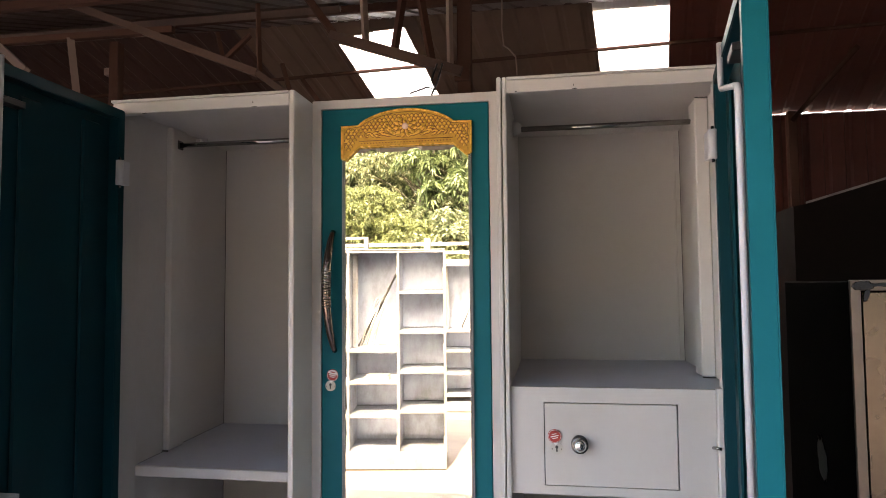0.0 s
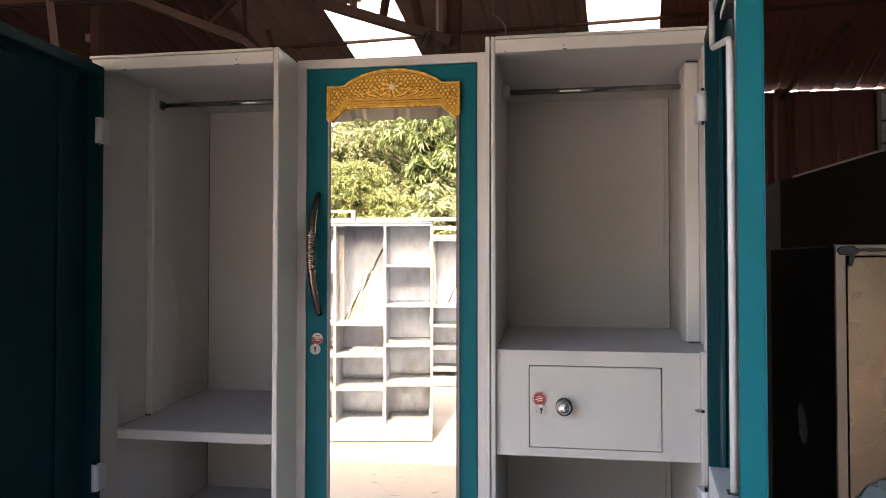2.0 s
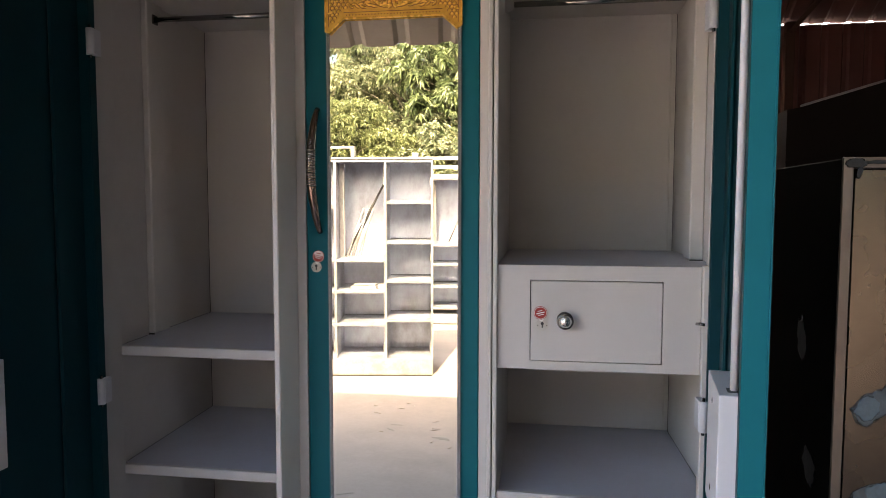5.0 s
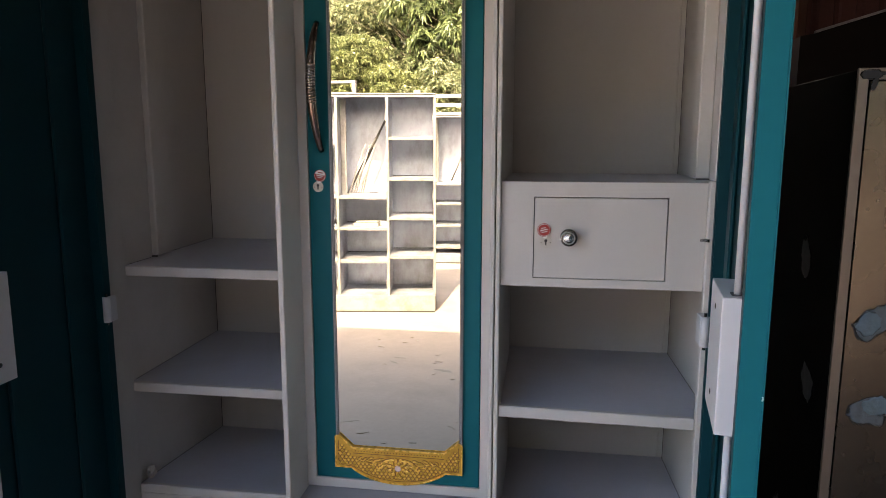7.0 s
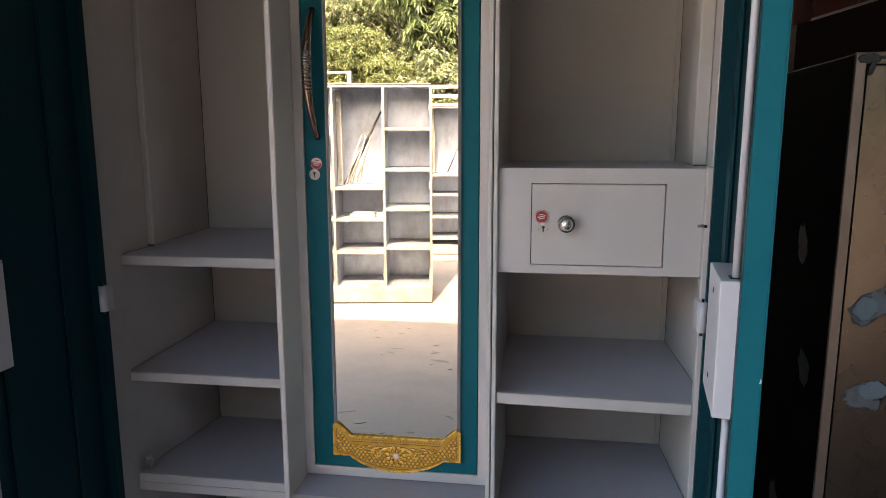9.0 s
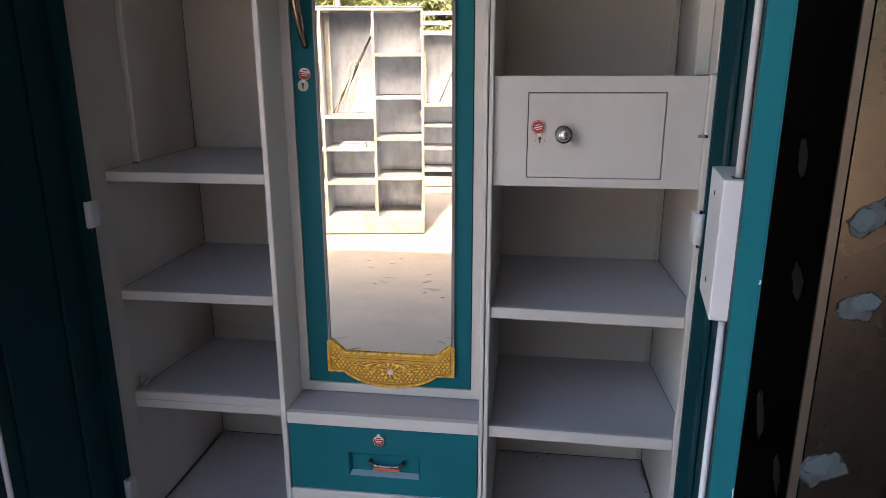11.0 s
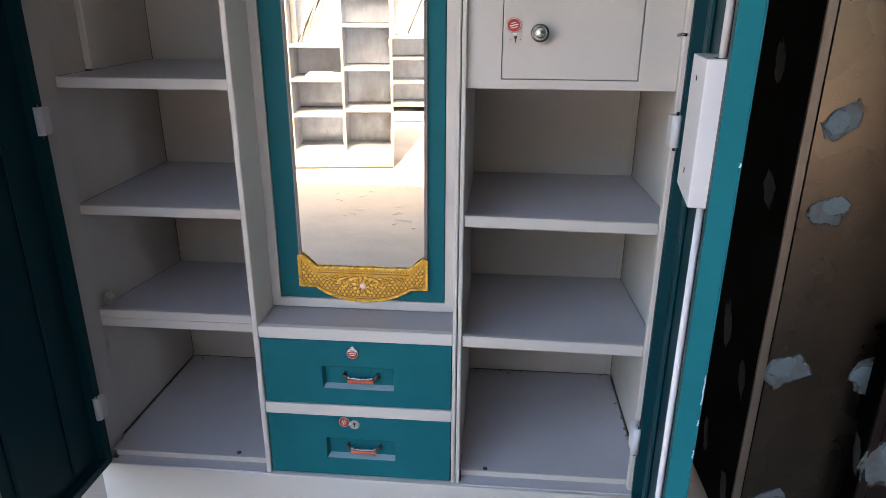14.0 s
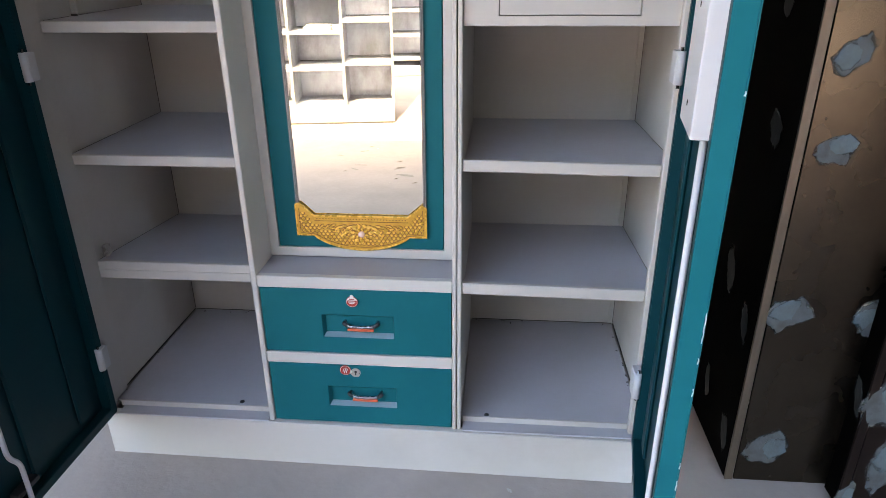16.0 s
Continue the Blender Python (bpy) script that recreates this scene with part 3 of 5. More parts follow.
# dark strips for the shade in the back corner joints, and the folded return of the back sheet
for x in (X0 + 0.0045, X1 - 0.0045):
    wbox("joint_line", [(x - 0.0006, x + 0.0006, BACK - 0.0016, BACK - 0.0002, 0.15, 1.972)], DARK_STEEL, label="dark strip drawing the gap's shade in the joint", b=0)
for z0, z1 in ((0.15, 0.478), (0.488, 0.800), (0.812, 1.095), (1.324, 1.972)):
    wbox("back_fold", [(0.928, 0.932, BACK - 0.004, BACK - 0.0002, z0, z1)], GREY, b=0.001)
# rolled channel posts against the outer walls
wbox("channel_post", [(X0 + 0.003, -0.428, 0.213, 0.285, 1.108, 1.972)], GREY, label="pale channel post", b=0.003)
# shade at the post ends, drawn as dark strips here and below
wbox("joint_line", [(X0 + 0.004, -0.429, 0.2115, 0.2128, 1.1035, 1.1090)], DARK_STEEL, label="dark strip drawing the gap's shade in the joint", b=0)
wbox("channel_post", [(0.915, X1 - 0.003, 0.195, 0.262, 1.3215, 1.972)], GREY, label="pale channel post", b=0.003)
for z in (1.3200, 1.9708):
    wbox("joint_line", [(0.916, X1 - 0.004, 0.1932, 0.1948, z, z + 0.0026)], DARK_STEEL, label="dark strip drawing the gap's shade in the joint", b=0)
# hanging rails
for x0, x1, y in ((-0.428, XA, 0.245), (XD, 0.915, 0.245)):
    bm = bmesh.new()
    tube(bm, [(x0, y, 1.928), (x1, y, 1.928)], 0.0068, 16)
    rail = wpart("hanging_rail", bm, STEEL_ROD, label="zinc-plated hanging rail")
    if x0 < 0:
        wpart("rail_cup", boxes((x0 + 0.0005, x0 + 0.006, y - 0.011, y + 0.011, 1.916, 1.940), b=0.0015), DARK_CHROME, rail)
    else:
        wpart("rail_cup", lathe(bmesh.new(), (x0 + 0.0005, y, 1.930), (1, 0, 0), [(0, 0.020), (0.012, 0.018), (0.021, 0.012)], 16), GREY, rail)
# small bracket under the ceiling by the wall, and a rumpled scrap of film on a shelf
wbox("clip", [(X0 + 0.004, -0.432, 0.36, 0.385, 1.958, 1.973), (-0.4315, -0.415, 0.368, 0.374, 1.966, 1.973)], GREY, b=0.001)

# ---- the safe box in the middle of the wide compartment ----
safe_front = ring(bmesh.new(), (XD + 0.0005, 0.9005, 1.099, 1.321), (0.5556, 0.8264, 1.1174, 1.2896), 0.012, 0.024)
bmesh.ops.bevel(safe_front, geom=safe_front.edges[:], offset=0.0006, segments=1, affect="EDGES")
safe = wpart("safe_box", safe_front, GREY, label="grey steel safe box with a small lockable door")
wbox("top_sheet", [(XD + 0.0005, X1 - 0.004, 0.0245, BACK - 0.001, 1.317, 1.320)], SHELF, safe, b=0)
wbox("bottom_sheet", [(XD + 0.0005, X1 - 0.004, 0.0245, BACK - 0.001, 1.099, 1.102)], GREY, safe, b=0)
# black sheet added behind the door, puts the gap's shade into colour
wbox("gap_shade", [(0.545, 0.84, 0.0275, 0.030, 1.108, 1.303)], BLACK, safe, b=0)
wbox("safe_door", [(0.5573, 0.8247, 0.0105, 0.026, 1.1190, 1.2880)], GREY, safe, b=0.0015)
bm = bmesh.new()
lathe(bm, (0.628, 0.0105, 1.207), (0, -1, 0), [(0, 0.0165), (0.003, 0.0170), (0.005, 0.0130), (0.014, 0.0125), (0.017, 0.0165), (0.022, 0.0172), (0.0225, 0.0150)], 28)
knob = wpart("knob", bm, DARK_CHROME, safe, "round chrome knob with a dark rim", True)
bm = bmesh.new()
lathe(bm, (0.628, -0.0115, 1.207), (0, -1, 0), [(0, 0.0140), (0.005, 0.0130), (0.009, 0.0100), (0.010, 0.0085), (0.0092, 0.0070), (0.0105, 0.0055), (0.0118, 0.0015)], 28)
wpart("knob_face", bm, CHROME, knob, "bright stepped chrome face", True)
bm = bmesh.new()
tube(bm, [(0.893, 0.012, 1.205), (0.897, 0.002, 1.207), (0.906, -0.002, 1.206)], 0.0034, 8)
wpart("door_catch", bm, STEEL_ROD, safe)


def keyplate(x, z, y, parent, above=True, swivel=0.0, plate_on=True, field=0.0118, tilt=0.0):
    """Round key plate with a slot, and the red and white paper tag that hangs on it."""
    if plate_on:
        bm = bmesh.new()
        plate(bm, disc(x, z, 0.0125), y - 0.002, y + 0.001, 0)
        plate(bm, disc(x, z + 0.003, 0.0032, 12), y - 0.0026, y - 0.0018, 1)
        plate(bm, [(x - 0.0014, z + 0.002), (x - 0.0014, z - 0.0065), (x + 0.0014, z - 0.0065), (x + 0.0014, z + 0.002)], y - 0.0027, y - 0.0018, 1)
        for dx in (-0.0095, 0.0095):
            plate(bm, disc(x + dx, z - 0.001, 0.0011, 8), y - 0.0026, y - 0.0018, 1)
        wpart("key_plate", bm, [NICKEL, BLACK], parent, "small round metal key plate")
    bm = bmesh.new()
    c, s = math.cos(radians(swivel)), math.sin(radians(swivel))
    tx, tz = x + 0.026 * s, z + (0.026 * c if above else 0)
    plate(bm, disc(tx, tz, 0.0142), y - 0.0040, y - 0.0032, 1)
    plate(bm, disc(tx, tz, 0.0130), y - 0.0044, y - 0.0039, 0)
    q = 1 if above else -1
    plate(bm, disc(tx - 0.0135 * s * q, tz - 0.0135 * c * q if above else tz + 0.0135, 0.0045, 14), y - 0.0040, y - 0.0031, 0)
    lean = radians(tilt)

    def at(u, v):
        return (tx + u * math.cos(lean) - v * math.sin(lean), tz + u * math.sin(lean) + v * math.cos(lean))
    # red field over the whole disc or its lower part, with a line of print
    a0 = math.asin(max(-1.0, min(1.0, field / 0.0122)))
    plate(bm, [at(0.0122 * math.cos(t), 0.0122 * math.sin(t)) for t in np.linspace(math.pi - a0, 2 * math.pi + a0, 22)], y - 0.0048, y - 0.0041, 1)
    for v, half, hgt, mat in ((0.0002, 0.0085, 0.0010, 0), (-0.0040, 0.0060, 0.0008, 0)) + (((0.0075, 0.0055, 0.0013, 1),) if field < 0.006 else ((0.0045, 0.0050, 0.0007, 0),)):
        plate(bm, [at(-half, v - hgt), at(half, v - hgt), at(half, v + hgt), at(-half, v + hgt)], y - 0.0053, y - 0.0047, mat)
    wpart("paper_tag", bm, [PAPER, RED], parent, "round white paper tag printed red")


keyplate(0.5815, 1.195, 0.0105, safe, swivel=-9, tilt=14)

# ---- mirror door, set back in the middle bay ----
MY = 0.115
bm = ring(bmesh.new(), (XB, XC - 0.0005, 0.549, TOP + 0.006), (0.0285, 0.4385, 0.5725, 1.9685), MY - 0.003, MY + 0.03)
bmesh.ops.bevel(bm, geom=bm.edges[:], offset=0.001, segments=1, affect="EDGES")
fr = wpart("door_frame", bm, GREY)
wbox("bay_back", [(XB + 0.001, XC - 0.001, MY + 0.032, MY + 0.035, 0.552, TOP)], GREY, fr, b=0)
door = wbox("mirror_door", [(0.0300, 0.4370, MY - 0.001, MY + 0.028, 0.5740, 1.9670)], TEAL, label="teal steel door with a long mirror", b=0.0015)
bm = boxes((0.088, 0.392, MY - 0.005, MY - 0.0015, 0.648, 1.880), b=0.0008)
wpart("mirror", bm, MIRROR, door, "long clear mirror glass")
for x in (0.0865, 0.3935):
    bm = bmesh.new()
    box(bm, x - 0.0040, x + 0.0040, MY - 0.0062, MY - 0.0052, 0.660, 1.872, b=0, mat=1)
    for i in range(414):
        z = 0.668 + i * 0.0029
        v = bmesh.ops.create_icosphere(bm, subdivisions=1, radius=0.0016, matrix=Matrix.Translation((x + (0.0019 if i % 2 else -0.0019), MY - 0.0070, z)))["verts"]
        for f in {f for q in v for f in q.link_faces}:
            f.material_index, f.smooth = 0, True
    wpart("bead_strip", bm, [BEAD_W, BEAD_K], door, "black and white beaded edging")
bm = bmesh.new()
pts, rad = [], []
for i in range(49):
    s = i / 48
    z = 1.668 - 0.285 * s
    bulge = math.sin(math.pi * s) ** 0.75
    pts.append((0.0605 + 0.004 * s - 0.006 * bulge, MY - 0.006 - 0.040 * bulge, z))
    rad.append((0.0055 + 0.0050 * math.sin(math.pi * min(max(s, 0.02), 0.98)) ** 0.6))
tube(bm, pts, rad, 14)
handle = wpart("pull_handle", bm, BRONZE, door, "bowed bronze pull handle with a ribbed grip", True)
bm = bmesh.new()
for k in range(15):
    f = 16.5 + k * 0.95
    i, w = int(f), f - int(f)
    p0, p1 = Vector(pts[i]), Vector(pts[i + 1])
    c, d = p0.lerp(p1, w), (p1 - p0).normalized() * 0.0016
    tube(bm, [c - d, c - d * 0.5, c + d * 0.5, c + d], [rad[i], rad[i] + 0.0008, rad[i] + 0.0008, rad[i]], 14)
wpart("grip_ribs", bm, RIB, handle, "ribbed silver grip", True)
keyplate(0.0525, 1.300, MY - 0.001, door, swivel=13, field=0.003, tilt=-12)


def arch(x, top):
    """The crest's outline: half width 0.16, shoulders at 0.118."""
    d = abs(x)
    if d > 0.118:
        return 0.0
    return top * (1 - (d / 0.118) ** 2) ** 0.8


def ornament(cz, sign, cx, label):
    """A gilt crest over (sign 1) or under (-1) the glass; z grows away from the glass."""
    def P(u, v):
        return (cx + u * 0.982, cz + sign * v * 0.975)
    n = 36
    out = [P(-0.160, -0.040), P(-0.160, 0.040)]
    out += [P(-0.118 + 0.236 * i / n, 0.040 + arch(-0.118 + 0.236 * i / n, 0.037)) for i in range(n + 1)]
    out += [P(0.160, 0.040), P(0.160, -0.036), P(0.150, -0.042), P(0.116, -0.012), P(-0.116, -0.012), P(-0.150, -0.044)]
    bm = bmesh.new()
    plate(bm, out, MY - 0.011, MY - 0.0055)
    body = wpart("ornament", bm, GOLD, label=label)
    bm = bmesh.new()
    # raised border
    tube(bm, [(x, MY - 0.0115, z) for x, z in out + out[:1]], 0.0022, 6)

    def petal(u, v, ang, length, width, curl=0.0, lift=0.0030, foot=0.0021):
        """A domed leaf from (u, v) along ang, on a slightly wider dark footing."""
        for grow, h, m in ((foot, 0.0009, 1), (0.0, lift, 0)) if foot else ((0.0, lift, 0),):
            rows = []
            for i in range(8):
                t = i / 7
                a = ang + curl * t
                c, d = (u + length * t * math.cos(ang + curl * t * 0.5), v + length * t * math.sin(ang + curl * t * 0.5)), (-math.sin(a), math.cos(a))
                half = width / 2 * math.sin(math.pi * (0.10 + 0.88 * t)) ** 0.8 + grow
                row = []
                for s, hh in ((-1, 0.0), (-0.5, 0.75), (0, 1.0), (0.5, 0.75), (1, 0.0)):
                    q = P(c[0] + d[0] * half * s, c[1] + d[1] * half * s)
                    row.append(bm.verts.new((q[0], MY - 0.0108 - h * hh, q[1])))
                rows.append(row)
            for A, B in zip(rows, rows[1:]):
                for k in range(4):
                    f = bm.faces.new((A[k], A[k + 1], B[k + 1], B[k]))
                    f.material_index = m

    def inside(u, v):
        return abs(u) < 0.150 and v < 0.034 + arch(u, 0.037) and (v > 0.004 if abs(u) < 0.118 else v > 0.004 - (abs(u) - 0.118) * 1.0)
    # engraved scales over the ground of the crest
    for row in range(13):
        for k in range(-15, 16):
            u, v = (k + 0.5 * (row % 2)) * 0.0106, -0.028 + row * 0.0078
            if inside(u, v) and inside(u, v + 0.007) and math.hypot(u / 1.35, v - 0.034) > 0.022 and not (abs(u) < 0.106 and v < 0.025):
                tube(bm, [(P(u + 0.0053 * math.cos(a), 0)[0], MY - 0.0110, P(0, v + 0.0070 * math.sin(a))[1]) for a in np.linspace(0, math.pi, 9)], 0.0007, 4, mat=1)
                petal(u, v, math.pi / 2, 0.0060, 0.0066, lift=0.0014, foot=0.0)
    # rope of beads along the rim and above the glass, with dark grooves inside them
    groove = [P(-0.152, -0.030), P(-0.152, 0.034)] + [P(-0.113 + 0.226 * i / 24, 0.033 + arch(-0.113 + 0.226 * i / 24, 0.037)) for i in range(25)] + [P(0.152, 0.034), P(0.152, -0.030)]
    tube(bm, [(x, MY - 0.0111, z) for x, z in groove], 0.0008, 4, mat=1)
    tube(bm, [(P(u, 0.002)[0], MY - 0.0111, P(u, 0.002)[1]) for u in (-0.116, 0.116)], 0.0008, 4, mat=1)
    for (ax, az), (bx, bz) in zip(out, out[1:] + out[:1]):
        for k in range(max(1, int(math.hypot(bx - ax, bz - az) / 0.0048))):
            t = k * 0.0048 / max(math.hypot(bx - ax, bz - az), 1e-6)
            lathe(bm, (ax + (bx - ax) * t, MY - 0.0122, az + (bz - az) * t), (0, -1, 0), [(0, 0.0022), (0.0012, 0.0017), (0.0017, 0.0005)], 6)
    for i in range(30):
        u = -0.109 + 0.218 * i / 29
        lathe(bm, (P(u, -0.0040)[0], MY - 0.0110, P(u, -0.0040)[1]), (0, -1, 0), [(0, 0.0016), (0.0006, 0.0012)], 6, mat=1)
    # flower round the gem: two rings of round petals
    for i in range(11):
        a = i * 2 * math.pi / 11 + math.pi / 2
        petal(0.0175 * math.cos(a), 0.034 + 0.0150 * math.sin(a), a, 0.0125, 0.0110, lift=0.0034)
    for i in range(8):
        a = i * math.pi / 4 + 0.2
        petal(0.0078 * math.cos(a), 0.034 + 0.0078 * math.sin(a), a, 0.0100, 0.0082, lift=0.0050)
    # leaves that fan and curl outwards from under the flower
    for h in (-1, 1):
        m = 0.0 if h > 0 else math.pi
        for u, v, ang, ln, wd, cu in ((0.003, 0.017, -0.9, 0.012, 0.0065, 0.9), (0.010, 0.016, -0.5, 0.017, 0.0070, 1.0), (0.018, 0.016, -0.1, 0.024, 0.0078, 0.9), (0.026, 0.020, 0.1, 0.026, 0.0080, 0.9), (0.030, 0.028, 0.2, 0.020, 0.0075, 0.9), (0.036, 0.014, -0.1, 0.018, 0.0065, 0.8), (0.050, 0.016, 0.1, 0.020, 0.0068, 1.2), (0.052, 0.024, 0.2, 0.016, 0.0065, -0.9), (0.062, 0.012, -0.1, 0.018, 0.0060, 1.1), (0.068, 0.020, 0.5, 0.014, 0.0060, -1.4), (0.078, 0.013, 0.1, 0.014, 0.0055, 1.4), (0.086, 0.020, 0.4, 0.012, 0.0050, -1.4), (0.040, 0.034, 0.3, 0.018, 0.0065, 0.9), (0.060, 0.030, 0.1, 0.016, 0.0060, -0.8), (0.092, 0.012, 0.2, 0.014, 0.0055, 1.2), (0.134, 0.018, 1.2, 0.014, 0.0080, 0.5), (0.142, 0.006, -0.7, 0.014, 0.0070, 0.6)):
            petal(h * u, v, m + h * ang, ln, wd, h * cu)
    tagged(wpart("relief", bm, [GOLD_LINE, GILT_BROWN], body, "raised gilt scrolls and beads", True), kind="stuff")
    bm = bmesh.new()
    lathe(bm, (P(0, 0.034)[0], MY - 0.0125, P(0, 0.034)[1]), (0, -1, 0), [(0, 0.0080), (0.003, 0.0080), (0.0065, 0.0050), (0.0072, 0.0015)], 10, smooth=False)
    wpart("gem", bm, GEM, body, "pale pink cut gem")


ornament(1.8820, 1, 0.2405, "gilt carved crest with a pink gem above the mirror")
ornament(0.6485, -1, 0.2395, "gilt carved crest with a pink gem below the mirror")

# ---- ledge and two drawers ----
ledge = wbox("ledge", [(XB + 0.0005, XC - 0.0005, -0.0012, 0.016, 0.5170, 0.5468)], b=0.0015)
wbox("ledge_sheet", [(XB + 0.0005, XC - 0.0005, 0.0162, MY + 0.02, 0.5435, 0.5462)], MAUVE, ledge, "mauve-grey sheet behind the lip", b=0.0006)
wbox("drawer_rail", [(XB + 0.0005, XC - 0.0005, -0.0012, 0.016, 0.3095, 0.3395)], b=0.0015)


def drawer(z0, z1, slot):
    """A drawer front with a pressed pocket and a small bow handle in it."""
    px0, px1, pz0, pz1 = 0.154, 0.326, slot[0], slot[1]
    d0, d1 = XB + 0.0025, XC - 0.0025
    yb, yf = 0.016, 0.002
    bm = ring(bmesh.new(), (d0, d1, z0, z1), (px0, px1, pz0, pz1), yf, yb)
    bmesh.ops.bevel(bm, geom=bm.edges[:], offset=0.0012, segments=1, affect="EDGES")
    front = wpart("drawer", bm, TEAL, label="teal steel drawer with a recessed pull")
    # pocket: sloped floor, sides and back
    bm = bmesh.new()
    q = [bm.verts.new(v) for v in ((px0, yf, pz0), (px1, yf, pz0), (px1, yf, pz1), (px0, yf, pz1), (px0 + 0.005, 0.016, pz0 + 0.008), (px1 - 0.002, 0.016, pz0 + 0.008), (px1 - 0.002, 0.016, pz1 - 0.001), (px0 + 0.005, 0.016, pz1 - 0.001))]
    for f in ((4, 5, 6, 7), (1, 2, 6, 5), (2, 3, 7, 6), (3, 0, 4, 7)):
        bm.faces.new([q[i] for i in f])
    bmesh.ops.recalc_face_normals(bm, faces=bm.faces)
    bmesh.ops.reverse_faces(bm, faces=bm.faces)
    wpart("pocket", bm, TEAL, front)
    bm = bmesh.new()
    bm.faces.new([bm.verts.new(v) for v in ((px0, yf + 0.0005, pz0 + 0.0002), (px1, yf + 0.0005, pz0 + 0.0002), (px1 - 0.002, 0.0158, pz0 + 0.008), (px0 + 0.005, 0.0158, pz0 + 0.008))])
    wpart("pocket_floor", bm, POCKET_SHEEN, front, "pull pocket floor with sky sheen in its colour")
    wbox("drawer_back", [(d0 + 0.004, d1 - 0.004, 0.018, 0.42, z0 + 0.01, z1 - 0.02)], GREY, front, b=0)
    zc = (pz0 + pz1) / 2 + 0.004
    bm = bmesh.new()
    xs = [(0.208, 0.0155, zc + 0.004), (0.207, 0.006, zc + 0.0045), (0.210, 0.001, zc + 0.002), (0.222, -0.002, zc - 0.0015), (0.247, -0.003, zc - 0.0025), (0.272, -0.002, zc - 0.0015), (0.284, 0.001, zc + 0.002), (0.287, 0.006, zc + 0.0045), (0.286, 0.0155, zc + 0.004)]
    tube(bm, xs, [0.0036, 0.004, 0.0044, 0.0040, 0.0038, 0.0040, 0.0044, 0.004, 0.0036], 10)
    grip = wpart("bow_handle", bm, GRIP, front, "small chrome bow handle", True)
    wbox("grip_strip", [(0.215, 0.279, -0.0055, -0.0005, zc - 0.0128, zc - 0.0060)], ORANGE, grip, "orange plastic strip", b=0.0012)
    for xe, h in ((0.203, 1), (0.291, -1)):
        bm = bmesh.new()
        tube(bm, [(xe, 0.003, zc + 0.0070), (xe + h * 0.005, 0.001, zc + 0.0035), (xe + h * 0.013, -0.0012, zc - 0.0015)], [0.0035, 0.0056, 0.0045], 10)
        wpart("end_cap", bm, BLACK, grip, "black plastic end", True)
    return front


d1 = drawer(0.3415, 0.5155, (0.386, 0.447))
d2 = drawer(0.1330, 0.3075, (0.184, 0.243))
keyplate(0.230, 0.486, 0.002, d1, above=False, plate_on=False, field=0.004)
keyplate(0.2265, 0.2865, 0.002, d2, swivel=-72, tilt=70)

# ---- side doors ----
def pan_door(width, face, hinge, turn, rods, lockbox, label):
    """A folded steel pan door in its own frame: u from the hinge to the free edge, inner lip at v=0, outside at v=-0.030."""
    z0, z1 = 0.138, 1.957
    M = OFF @ Matrix.Translation((hinge[0], hinge[1], 0)) @ Matrix.Rotation(turn, 4, "Z") @ Matrix.Diagonal((1, face, 1, 1))

    def dpart(name, bm, material, parent=wardrobe, text="", smooth=False):
        bm.transform(M)
        if face < 0:
            bmesh.ops.reverse_faces(bm, faces=bm.faces)
        return part(name, bm, material, parent, text, smooth)
    lip = 0.024
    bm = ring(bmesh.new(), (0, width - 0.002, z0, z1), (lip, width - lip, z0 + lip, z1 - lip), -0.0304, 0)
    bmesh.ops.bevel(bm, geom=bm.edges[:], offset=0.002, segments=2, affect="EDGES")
    leaf = dpart("side_door", bm, TEAL_DARK_SHADED, text=label)
    dpart("outer_sheet", boxes((0, width, -0.033, -0.0305, z0, z1), b=0.001), TEAL, leaf)
    dpart("edge_fold", boxes((width - 0.0019, width, -0.0304, 0.0, z0, z1), b=0.0006), TEAL, leaf, "bright teal folded edge")
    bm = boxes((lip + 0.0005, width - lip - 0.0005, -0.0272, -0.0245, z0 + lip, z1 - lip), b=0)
    dpart("inner_sheet", bm, TEAL_DARK_SHADED, leaf, "darker teal inside, shade put into its colour")
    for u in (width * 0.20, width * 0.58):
        dpart("stiffener", boxes((u - 0.028, u + 0.028, -0.0243, -0.0165, z0 + lip + 0.02, z1 - lip - 0.02), b=0.004), TEAL_DARK_SHADED, leaf)
    u0, u1, zb, zt, proud = lockbox
    lock = dpart("lock_case", boxes((u0, u1, -0.010, proud, zb, zt), b=0.0012), WHITE, leaf, "white lock case with two screws")
    for z in (zb + 0.035, zt - 0.030):
        dpart("screw", lathe(bmesh.new(), (u0 + (u1 - u0) * 0.45, proud - 0.0005, z), (0, 1, 0), [(0, 0.0046), (0.0010, 0.0042), (0.0014, 0.0015)], 10), DARK_CHROME, lock)
    ru, rv = rods[0][0][0], rods[0][0][1]
    dpart("rod_slot", boxes((ru - 0.011, ru + 0.011, rv - 0.007, rv + 0.009, zt - 0.001, zt + 0.0008), b=0), BLACK, lock, "dark slot for the lock rod")
    for row in rods:
        bm = bmesh.new()
        tube(bm, row, 0.0052, 10)
        dpart("lock_rod", bm, WHITE, leaf, "white painted lock rod", True)
    dpart("rod_guide", boxes((width * 0.66, width * 0.80, -0.020, 0.003, z1 - 0.075, z1 - 0.062), b=0.001), BLACK, leaf)
    dpart("rod_guide", boxes((width * 0.66, width * 0.80, -0.020, 0.003, z0 + 0.050, z0 + 0.062), b=0.001), BLACK, leaf)
    return leaf


